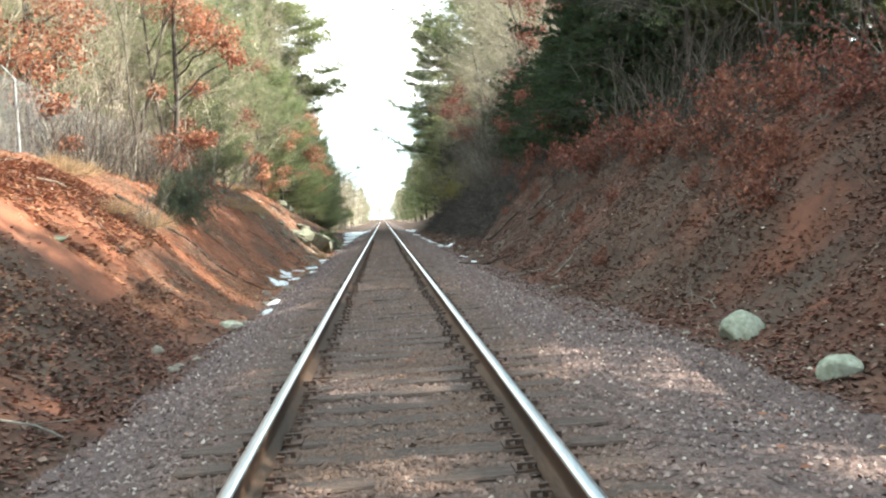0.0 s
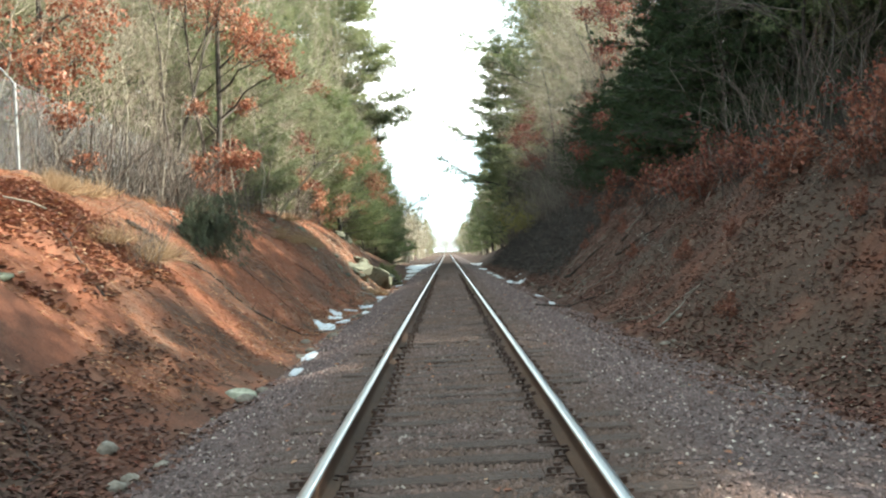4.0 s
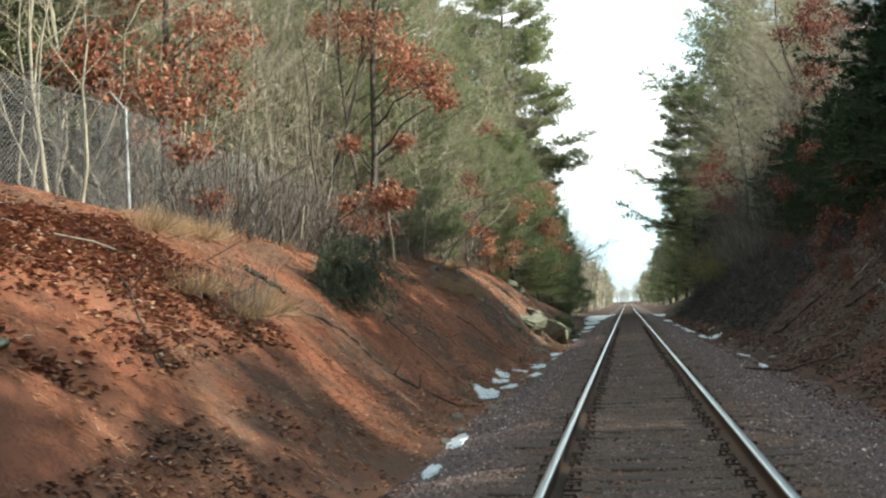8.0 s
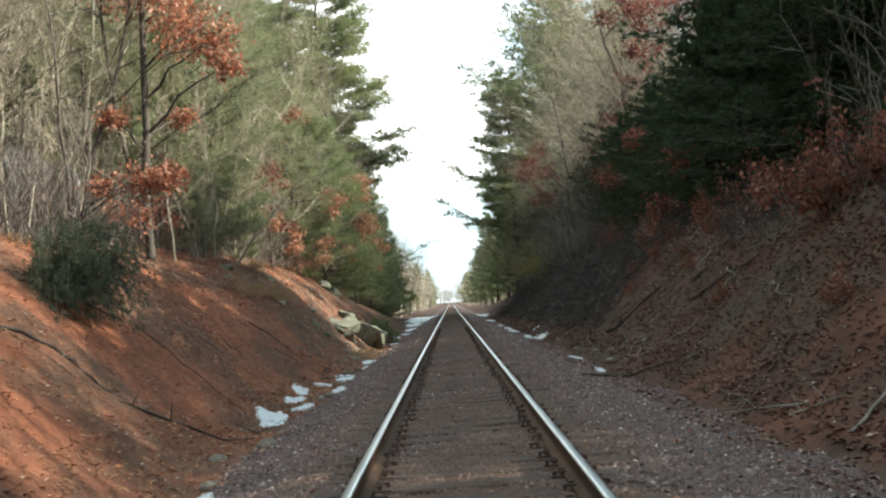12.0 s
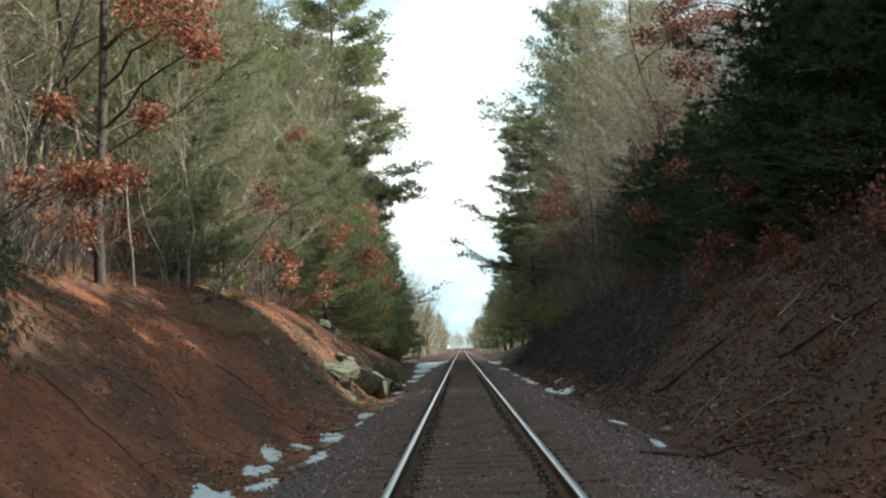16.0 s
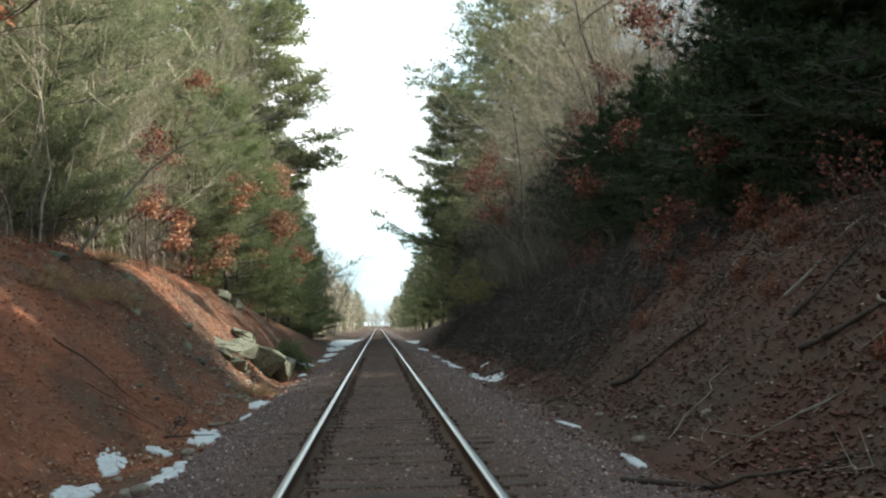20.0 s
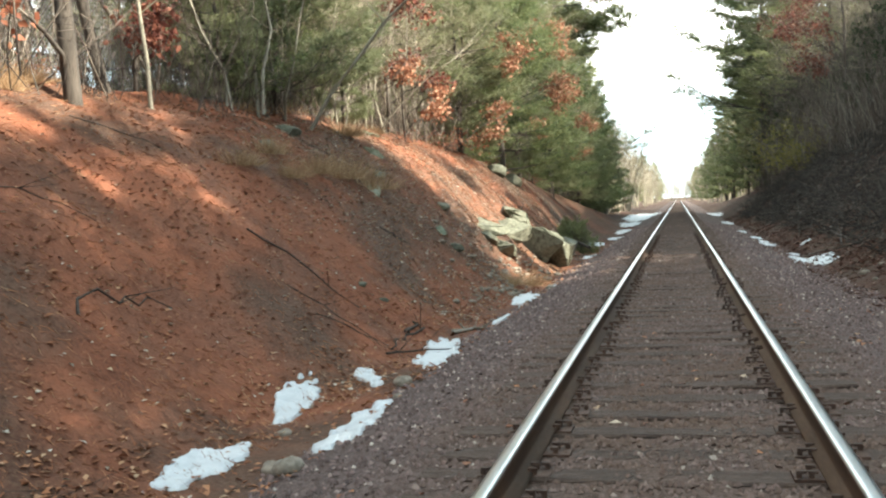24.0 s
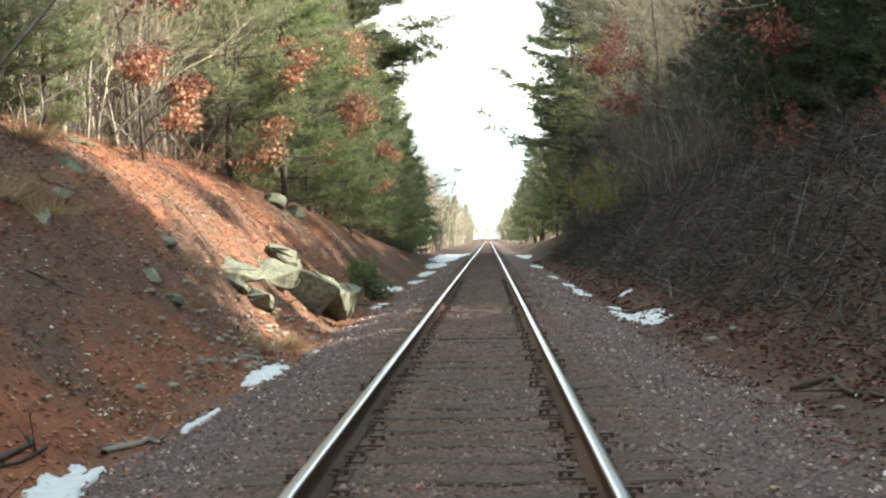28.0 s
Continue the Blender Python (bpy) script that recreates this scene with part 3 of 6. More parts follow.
def tie_mesh(seed):
    rng = np.random.default_rng(seed)
    bm = bmesh.new()
    bmesh.ops.create_cube(bm, size=1)
    bmesh.ops.scale(bm, vec=(2.55 + rng.uniform(-0.05, 0.05), 0.225, 0.18), verts=bm.verts)
    bmesh.ops.subdivide_edges(bm, edges=[e for e in bm.edges if abs((e.verts[0].co - e.verts[1].co).x) > 1], cuts=7)
    for vtx in bm.verts:
        vtx.co += Vector(rng.normal(0, 0.006, 3)) * Vector((1, 1, 0.7))
    bmesh.ops.bevel(bm, geom=[e for e in bm.edges if e.calc_face_angle(0) > 0.8], offset=0.012, segments=1, affect="EDGES")
    me = bpy.data.meshes.new("tie")
    bm.to_mesh(me)
    bm.free()
    me.materials.append(M_TIE)
    return me


def plate_mesh():
    bm = bmesh.new()
    bmesh.ops.create_cube(bm, size=1, matrix=Matrix.Diagonal((0.36, 0.19, 0.014, 1)))
    for sx in (-0.155, -0.10, 0.10, 0.155):
        for sy in (-0.055, 0.055):
            if (sx, sy) in ((-0.155, 0.055), (0.155, -0.055)):
                continue
            bmesh.ops.create_cube(bm, size=1, matrix=Matrix.Translation((sx, sy, 0.016)) @ Matrix.Diagonal((0.026, 0.026, 0.03, 1)))
            bmesh.ops.create_cube(bm, size=1, matrix=Matrix.Translation((sx * 0.93, sy, 0.034)) @ Matrix.Diagonal((0.046, 0.032, 0.014, 1)))
    me = bpy.data.meshes.new("tie_plate")
    bm.to_mesh(me)
    bm.free()
    me.materials.append(M_RUST)
    return me


tie_meshes, plate_me = [tie_mesh(s) for s in range(5)], plate_mesh()
rng = np.random.default_rng(4)
TIE_TOP = -0.196
for i in range(-4, 128):
    y = i * TIE_GAP + rng.normal(0, 0.018)
    tie = piece("tie", tie_meshes[int(rng.integers(5))], track, "", pose(rng.normal(0, 0.025), y, TIE_TOP - 0.09 + rng.normal(0, 0.004), 0, 0, rng.normal(0, 0.5)))
    for side in (-1, 1):
        piece("tie_plate", plate_me, tie, "", Matrix.Translation((0.7525 * side, 0, 0.096)))
far = []
for i in range(128, 520):
    y = i * TIE_GAP
    far.append([-1.27, y, TIE_TOP - 0.14, 1.27, y, TIE_TOP - 0.14, 0.15, 0.15])
fv, ff = tubes(far, 4)
far_ties = piece("tie_row", arrays_mesh("tie_row", fv * [1, 1, 1], ff, M_TIE), track)
tagged(far_ties, kind="stuff")


# ---- trees ----
def conifer(name, seed, height, reach, clear, whorls, arms, tufts, per, needle, width, mat, label, category, at, group, droop=0.1, lean=0.0, ragged=0.3, top=0.25, cone=0.75, clump=0.0):
    """A conifer with whorls of limbs and tufts of needles on their outer parts."""
    rng = np.random.default_rng(seed)
    tree = holder(name, label, category, group, at)
    hs = np.linspace(0, height, 9)
    cx, cy = np.cumsum(rng.normal(0, height * 0.004, 9)) + lean * hs, np.cumsum(rng.normal(0, height * 0.004, 9))
    rad = 0.014 * height * (1 - hs / height * 0.93) + 0.012
    segs = [[cx[i], cy[i], hs[i] - (0.3 if i == 0 else 0), cx[i + 1], cy[i + 1], hs[i + 1], rad[i], rad[i + 1]] for i in range(8)]
    limbs, spots, ways = [], [], []
    for wz in np.linspace(clear, height * 0.985, whorls):
        f = (wz - clear) / max(height - clear, 0.1)
        prof = (1 - f) ** cone * (0.65 + 0.35 * min(1, f / 0.18)) + top * 0.12
        off = rng.uniform(0, 2 * np.pi)
        px, py = np.interp(wz, hs, cx), np.interp(wz, hs, cy)
        for a in range(arms):
            ln = reach * prof * rng.uniform(1 - ragged * 1.4, 1 + ragged)
            if ln < 0.12:
                continue
            ang = off + a * 2 * np.pi / arms + rng.normal(0, 0.25)
            rise = rng.normal(0.22 * f + 0.05 - droop, 0.10)
            d = np.array([np.cos(ang), np.sin(ang), rise])
            z0 = wz + rng.normal(0, 0.12)
            pts = [np.array([px, py, z0])]
            for q in range(1, 5):
                s = q / 4
                pts.append(np.array([px, py, z0]) + d * ln * s + np.array([0, 0, ln * (0.16 * s * s - droop * 0.5 * s * (1 - s) * 2)]) + rng.normal(0, 0.02 * ln, 3))
            r0 = 0.010 * ln + 0.008
            for q in range(4):
                limbs.append([*pts[q], *pts[q + 1], r0 * (1 - q / 4.6), r0 * (1 - (q + 1) / 4.6)])
            n = max(3, int(tufts * (0.35 + 0.65 * prof)))
            s = rng.uniform(0.22, 1.0, n) ** 0.8
            c = np.stack([np.interp(s, [0, 0.25, 0.5, 0.75, 1], [p[k] for p in pts]) for k in range(3)], 1)
            side = np.array([-np.sin(ang), np.cos(ang), 0])
            fan = rng.normal(0, 0.17, n) * ln * (1.15 - 0.7 * s)
            if clump:
                hub = c[rng.integers(0, n, n)]
                pull = (rng.uniform(0, 1, n) < clump)[:, None] * 0.82
                c = c * (1 - pull) + hub * pull
            c += side * fan[:, None] + np.stack([0 * s, 0 * s, rng.normal(0.02, 0.05 + 0.012 * ln, n) - droop * 0.25 * np.abs(fan)], 1)
            spots.append(c)
            ways.append(np.tile(d, (n, 1)) * 0.8 + side * np.sign(fan)[:, None] * 0.5 + [0, 0, 0.25])
            for j in range(0, n, 3):
                b = s[j] * 0.8
                p0 = [np.interp(b, [0, 0.25, 0.5, 0.75, 1], [p[k] for p in pts]) for k in range(3)]
                limbs.append([*p0, *c[j], r0 * 0.3, r0 * 0.12])
    v, f = chain(np.stack([cx, cy, hs - (hs == 0) * 0.3], 1), rad, 7)
    piece("trunk", arrays_mesh("trunk", v, f, M_BARKDARK, True), tree)
    v, f = tubes(limbs, 3)
    tagged(piece("branchwork", arrays_mesh("branchwork", v, f, M_BARKDARK), tree), kind="stuff")
    v, f = blades(rng, np.concatenate(spots), np.concatenate(ways), per, needle, width, 0.55)
    piece("crown", arrays_mesh("crown", v, f, mat), tree)
    return tree


def grow(rng, segs, tips, p, d, length, r, depth, spread, bend, kids):
    """One branch with its side branches."""
    n = 3 if depth > 1 else 2
    pts = [p]
    for i in range(n):
        d = unit(d + rng.normal(0, bend, 3) + np.array([0, 0, 0.05]))
        q = p + d * length / n
        ra, rb = r * (1 - 0.6 * i / n), r * (1 - 0.6 * (i + 1) / n)
        segs.append([*p, *q, ra, rb, depth])
        p = q
        pts.append(p)
    if depth <= 0:
        tips.append((p, d))
        return
    for k in range(kids):
        t = rng.uniform(0.35, 1.0) if k else 1.0
        i = min(n - 1, int(t * n))
        base = pts[i] + (pts[i + 1] - pts[i]) * (t * n - i) if t < 1 else pts[-1]
        nd = unit(d + rng.normal(0, spread, 3))
        grow(rng, segs, tips, base, nd, length * rng.uniform(0.5, 0.78), r * (0.62 if k == 0 else 0.45), depth - 1, spread, bend, kids)


def broadleaf(name, seed, height, stems, depth, kids, label, category, at, group, bark, twig, lean=0.12, leaf=None, leaf_n=0, leaf_share=0.0, leaf_size=0.1, leaf_low=0.0, girth=0.011):
    """A leafless tree or one that keeps part of its dead leaves."""
    rng = np.random.default_rng(seed)
    tree = holder(name, label, category, group, at)
    segs, tips, stem_tubes = [], [], []
    for s in range(stems):
        a = rng.uniform(0, 2 * np.pi)
        p = np.array([np.cos(a), np.sin(a), 0]) * (0.0 if stems == 1 else rng.uniform(0.1, 0.22 * stems)) - [0, 0, 0.15]
        d = unit(np.array([rng.normal(0, lean), rng.normal(0, lean), 1.0]))
        h = height * rng.uniform(0.6, 1.05)
        r = rng.uniform(0.6, 1.1) * girth * h
        n, q, line, radii = 7, p, [p], [r]
        for i in range(n):
            d = unit(d + rng.normal(0, 0.11 if girth > 0.006 else 0.19, 3) + [0, 0, 0.07])
            e = q + d * h * 0.8 / n
            line.append(e)
            radii.append(r * (1 - 0.11 * (i + 1)))
            if i >= 1:
                for k in range(2 if i > 2 else 1):
                    nd = unit(d * 0.55 + np.array([*rng.normal(0, 0.7, 2), rng.uniform(0.0, 0.5)]))
                    grow(rng, segs, tips, e, nd, h * rng.uniform(0.16, 0.30) * (1.25 - 0.09 * i), r * 0.42 * (1 - 0.08 * i), depth, 0.42, 0.14, kids)
            q = e
        stem_tubes.append(chain(line, radii, 6))
        grow(rng, segs, tips, q, d, h * 0.2, r * 0.25, depth, 0.4, 0.12, kids)
    s = np.array(segs)
    for v, f in stem_tubes:
        piece("trunk", arrays_mesh("trunk", v, f, bark, True), tree)
    v, f = tubes(s, 3)
    tagged(piece("branchwork", arrays_mesh("branchwork", v, f, twig), tree), kind="stuff")
    if leaf is not None:
        tp = np.array([t[0] for t in tips])
        score = wave(tp[:, 0] + 3 * tp[:, 2], tp[:, 1] - tp[:, 2], seed + 50, 3.0) - leaf_low * tp[:, 2] / height
        pick = tp[np.argsort(-score)[: max(4, int(len(tp) * leaf_share))]]
        c = np.repeat(pick, leaf_n, 0) + rng.normal(0, 1, (len(pick) * leaf_n, 3)) * [0.20, 0.20, 0.13]
        v, f = leaves(rng, c, leaf_size)
        piece("crown", arrays_mesh("crown", v, f, leaf), tree)
    return tree


def thicket(name, seed, wide, deep, tall, stems, label, category, at, group, mat, leaf=None, leaf_n=0):
    """A bush of many thin upright stems with side twigs."""
    rng = np.random.default_rng(seed)
    bush = holder(name, label, category, group, at)
    segs, ends = [], []
    for s in range(stems):
        p = np.array([rng.normal(0, wide * 0.45), rng.normal(0, deep * 0.45), -0.25])
        d = unit(np.array([rng.normal(0, 0.42), rng.normal(0, 0.42), 1]))
        h = tall * rng.uniform(0.35, 1.1)
        for i in range(4):
            d = unit(d + rng.normal(0, 0.14, 3))
            q = p + d * h / 4
            r = 0.0035 * h * (1 - i / 5) + 0.003
            segs.append([*p, *q, r, r * 0.8])
            if i:
                for k in range(2):
                    e = q + unit(d + rng.normal(0, 0.6, 3)) * h * rng.uniform(0.12, 0.3)
                    segs.append([*q, *e, r * 0.6, 0.002])
                    ends.append(e)
            p = q
    rows = np.array(segs)
    thick = rows[:, 7] > 0.0021
    v, f = tubes(rows[thick], 3)
    tagged(piece("stemwork", arrays_mesh("stemwork", v, f, mat), bush), kind="stuff")
    v, f = tubes(rows[~thick], 3)
    tagged(piece("twigwork", arrays_mesh("twigwork", v, f, mat), bush), kind="stuff")
    if leaf is not None:
        e = np.array(ends)
        c = np.repeat(e, leaf_n, 0) + rng.normal(0, 0.09, (len(e) * leaf_n, 3))
        v, f = leaves(rng, c, 0.095)
        piece("foliage", arrays_mesh("foliage", v, f, leaf), bush)
    return bush


def spot(x, y, turn=0.0, size=1.0, tall=None, sink=0.0):
    return Matrix.LocRotScale((x, y, rest(x, y) - sink), Euler((0, 0, radians(turn))), (size, size, tall or size))


def plant(first, rows):
    """Copies of a thing at rows of x, y, turn, size and perhaps height."""
    for r in rows:
        copy_thing(first, spot(*r))


def plume_pine(name, seed, height, clear, reach, tiers, arms, sides, plume, tufts, per, needle, width, mat, label, at, group, level=0.1, curl=0.22, gaps=0.1, power=0.7, belly=0.3, lean=0.0, flat=0.32):
    """A white pine: uneven whorls of limbs that curl up at the ends, with side shoots that each carry soft plumes of needles."""
    rng = np.random.default_rng(seed)
    tree = holder(name, label, "pine tree", group, at)
    hs = np.linspace(0, height, 11)
    cx = np.cumsum(rng.normal(0, height * 0.005, 11)) + lean * hs
    cy = np.cumsum(rng.normal(0, height * 0.005, 11))
    rad = 0.0125 * height * (1 - hs / height * 0.95) + 0.010
    v, f = chain(np.stack([cx, cy, hs - (hs == 0) * 0.4], 1), rad, 8)
    piece("trunk", arrays_mesh("trunk", v, f, M_BARKDARK, True), tree)
    limbs, spots, ways = [], [], []
    grid = np.linspace(0, 1, 6)

    def plumes_at(c, d, size):
        n = tufts
        off = rng.normal(0, 1, (n, 3)) * [size, size, size * flat]
        spots.append(c + off + d * rng.uniform(-0.5, 0.7, (n, 1)) * size)
        ways.append(np.tile(d * 0.75 + np.array([0, 0, 0.35]), (n, 1)) + off / size * 0.5)

    for k, wz in enumerate(np.linspace(clear, height * 0.99, tiers)):
        f = (wz - clear) / max(height - clear, 0.1)
        prof = (1 - f) ** power * (1 - belly + belly * min(1.0, f / 0.3)) + 0.05
        turn = rng.uniform(0, 2 * np.pi)
        lush = rng.uniform(0.7, 1.15)
        for a in range(arms):
            if rng.uniform() < gaps:
                continue
            ln = reach * prof * lush * rng.uniform(0.55, 1.15)
            if ln < 0.1:
                continue
            ang = turn + (a + rng.normal(0, 0.22)) * 2 * np.pi / arms
            z0 = wz + rng.normal(0, 0.011 * height)
            rise = level + 0.75 * f * f + rng.normal(0, 0.08)
            base = np.array([np.interp(z0, hs, cx), np.interp(z0, hs, cy), z0])
            d = np.array([np.cos(ang), np.sin(ang), 0.0])
            side = np.array([-d[1], d[0], 0.0])
            sway = rng.normal(0, 0.10)
            pts = np.array([base + d * ln * q + side * sway * ln * q * q + np.array([0, 0, ln * (rise * q + curl * q ** 3 - 0.10 * q * (1 - q))]) for q in grid])
            r0 = 0.010 * ln + 0.006
            for q in range(5):
                limbs.append([*pts[q], *pts[q + 1], r0 * (1 - q / 5.6), r0 * (1 - (q + 1) / 5.6)])
            size = plume * (0.55 + 0.45 * min(1.0, ln / reach * 1.6))
            plumes_at(pts[5], unit(pts[5] - pts[4]), size)
            m = max(2, int(round(sides * (0.4 + 0.6 * min(1.0, ln / reach * 1.5)))))
            for j in range(m):
                q = 0.30 + 0.66 * (j + rng.uniform(0, 0.8)) / m
                p0 = np.array([np.interp(q, grid, pts[:, i]) for i in range(3)])
                w = unit(d * rng.uniform(0.5, 1.0) + side * (1 if j % 2 else -1) * rng.uniform(0.5, 1.1) + np.array([0, 0, rise * 0.6 + rng.normal(0.12, 0.12)]))
                l2 = ln * rng.uniform(0.20, 0.42) * (1.25 - 0.7 * q)
                p1 = p0 + w * l2
                limbs.append([*p0, *p1, r0 * 0.4, r0 * 0.15])
                plumes_at(p1, w, size * rng.uniform(0.75, 1.1))
                if l2 > size * 1.6:
                    plumes_at(p0 + w * l2 * 0.5, w, size * rng.uniform(0.6, 0.9))
    v, f = tubes(limbs, 3)
    tagged(piece("branchwork", arrays_mesh("branchwork", v, f, M_BARKDARK), tree), kind="stuff")
    v, f = blades(rng, np.concatenate(spots), np.concatenate(ways), per, needle, width, 0.6)
    piece("crown", arrays_mesh("crown", v, f, mat), tree)
    return tree


# tall white pines over the corridor
TALL = "tall pines along the cutting"
pine_a = plume_pine("white_pine", 1, 27, 4.5, 9.2, 27, 6, 10, 0.33, 11, 6, 0.32, 0.058, M_PINE, "tall white pine with long level limbs curling up at the ends", spot(10.2, 99.4, 0), TALL, 0.0, 0.26, 0.05, 0.68, 0.05)
plant(pine_a, [(-14.5, 84.4, 60, 0.9), (13.5, 115.4, 200, 0.95), (-13, 122, 20, 0.9), (-17, 62, 250, 0.85), (-19, 40, 310, 0.8), (16.5, 101, 120, 0.95)])
pine_c = plume_pine("white_pine", 52, 30, 9.5, 6.6, 21, 6, 11, 0.38, 17, 6, 0.32, 0.058, M_PINE, "tall white pine with broad ragged boughs over the line", spot(-9.2, 97.5, 0), TALL, -0.02, 0.15, 0.10, 0.45, 0.15)
plant(pine_c, [(6.5, 105.5, 70, 0.62), (-13.2, 106, 130, 0.9), (-15.5, 73, 210, 0.8)])
pine_b = plume_pine("white_pine", 2, 20, 3.5, 4.6, 20, 6, 7, 0.28, 10, 6, 0.28, 0.050, M_PINE, "white pine with ragged crown among bare trees", spot(-12.5, 72.4, 0), TALL, 0.05, 0.2, 0.18, 0.55, 0.2)
plant(pine_b, [(-8.6, 110.4, 70, 0.85), (-9.8, 86.5, 250, 0.75), (-12.6, 53.4, 130, 0.75), (10.0, 119.4, 210, 0.85), (-10, 134, 30, 0.8), (10, 138, 100, 0.8), (15.5, 107.4, 170, 1.0), (-14.0, 34.1, 200, 0.8), (-14.5, 46.4, 240, 0.85), (-13.5, 25.6, 300, 0.75), (12.5, 88, 20, 0.95)])

# young pines along the crest on the sunny bank, with leafless growth between them
YOUNG = "young pines on the bank"
young_a = plume_pine("young_pine", 3, 9.2, 0.5, 2.9, 15, 5, 7, 0.17, 13, 7, 0.16, 0.022, M_YOUNG, "feathery grey green young white pine on the bank top", spot(-7.4, 45.6, 0), YOUNG, 0.08, 0.22, 0.10, 0.5, 0.25)
plant(young_a, [(-9.4, 49.4, 250, 1.1), (-9.8, 42.6, 90, 1.0), (-8.2, 56.6, 80, 1.0), (-8.0, 68.4, 150, 1.1), (-7.6, 83.4, 220, 1.15), (-7.2, 93.4, 10, 1.15), (-7.4, 104.4, 45, 1.1), (-10.6, 61.4, 60, 1.3), (-11.0, 37.3, 190, 0.9)])
young_b = plume_pine("young_pine", 4, 6.0, 0.25, 2.3, 12, 5, 7, 0.155, 13, 7, 0.15, 0.022, M_YOUNG, "bushy young pine with branches down to the litter", spot(-6.3, 57.2, 0), YOUNG, 0.05, 0.18, 0.08, 0.5, 0.15)
plant(young_b, [(-6.7, 47.4, 310, 0.55), (-5.9, 66.4, 100, 0.95), (-5.9, 76.4, 33, 1.05), (-5.7, 87.4, 200, 1.0), (-5.6, 98.4, 270, 1.0), (-9.9, 33.58, 280, 0.8), (-5.6, 108.4, 12, 0.9), (-8.6, 47.6, 160, 0.9), (-10.5, 30.06, 130, 0.9), (-7.2, 42.6, 40, 0.5)])
young_c = plume_pine("young_pine", 10, 7.6, 0.3, 2.6, 14, 5, 7, 0.165, 14, 7, 0.15, 0.022, M_DEEPPINE, "dense deep green young pine on the bank", spot(-5.5, 60.6, 0), YOUNG, 0.0, 0.2, 0.06, 0.5, 0.15)
plant(young_c, [(-8.4, 44.4, 75, 0.85), (-6.2, 71.6, 220, 1.05), (-6.4, 80.4, 300, 1.1), (-7.4, 62.6, 40, 0.95), (-6.0, 91.4, 140, 1.1), (-5.9, 102.4, 20, 1.1)])

# dark hemlocks on the shaded bank
hem_a = conifer("hemlock", 5, 13.5, 4.0, 0.8, 25, 7, 38, 11, 0.25, 0.050, M_HEMLOCK, "dark dense hemlock on the shaded bank top", "hemlock tree", spot(14.8, 52.8, 0, 0.74), "dark hemlocks", 0.20, ragged=0.6, cone=0.6, clump=0.8)
# copies with y below 17 are unseen, added to shade the near track and bank
plant(hem_a, [(17.0, 54.5, 60, 0.78), (19.2, 51, 150, 0.8), (15.4, 57.5, 230, 0.72), (20.5, 56, 310, 0.85), (12.8, 41.6, 220, 0.95), (16.0, 41.6, 300, 1.0), (19, 41.4, 70, 1.05), (15.0, 16, 100, 0.75), (12.0, 5, 160, 0.9), (11.5, 0, 260, 0.9), (12.5, -6, 310, 0.9), (12.6, 13.6, 120, 0.9), (15, 3.2, 30, 0.95)])
hem_d = conifer("hemlock", 55, 12.4, 4.0, 2.6, 22, 7, 38, 11, 0.26, 0.052, M_HEMLOCK, "tall dark hemlock with a broad dense crown", "hemlock tree", spot(10.1, 41.8, 0), "dark hemlocks", 0.22, ragged=0.5, cone=0.33, clump=0.75)
plant(hem_d, [(11.4, 39.4, 130, 0.9), (13.6, 41.6, 300, 1.0), (14.2, 38.8, 80, 0.9), (17.5, 40.6, 20, 1.0)])
hem_b = conifer("hemlock", 6, 7.0, 2.5, 0.2, 20, 7, 36, 13, 0.18, 0.034, M_HEMLOCK, "low dark hemlock bush on the shaded bank top", "hemlock tree", spot(8.2, 42.8, 0), "dark hemlocks", 0.22, ragged=0.55, cone=0.45, clump=0.5)
plant(hem_b, [(7.8, 56.4, 70, 0.72), (8.0, 94.4, 100, 0.9), (7.6, 51.8, 15, 0.5), (7.9, 60.9, 300, 0.75), (9.4, 69.9, 60, 1.1), (7.4, 103.4, 180, 0.9), (10.6, 31.6, 240, 0.5), (9.8, 34.85, 190, 0.6), (9.9, 25, 70, 0.4), (10.2, 18.5, 140, 0.5)])
plant(hem_b, [(14, 62, 0, 1.3), (15, 68, 70, 1.3), (14.5, 74, 140, 1.3), (15, 80, 210, 1.3), (14, 86, 280, 1.3), (15, 92, 350, 1.3), (12.5, 65, 30, 1.15), (12.8, 77, 100, 1.15), (13, 89, 170, 1.2), (8.5, 54, 130, 0.76), (9.4, 57.6, 20, 0.95), (9.8, 13.6, 220, 0.5), (10.4, 15.8, 260, 0.7)])
rng = np.random.default_rng(14)
for y in np.arange(52, 104, 3.1):
    copy_thing(hem_b, spot(10.9 + rng.uniform(-0.7, 0.9), y + rng.uniform(-0.8, 0.8), rng.uniform(0, 360), rng.uniform(0.85, 1.08)))
# the last one stands out of view, added to shade the right gravel
plant(hem_b, [(9.2, 36.6, 85, 0.6), (8.6, 42.0, 280, 0.7), (10.8, 41.0, 20, 0.9), (8.3, 49.2, 150, 0.5), (8.2, 36.4, 80, 0.85), (8.0, 39.6, 190, 0.85), (8.5, 42.4, 300, 0.8), (7.7, 43.0, 10, 0.75), (7.6, 47.4, 120, 0.6), (8.4, 46.9, 60, 0.6), (9.4, 8.4, 60, 0.72)])
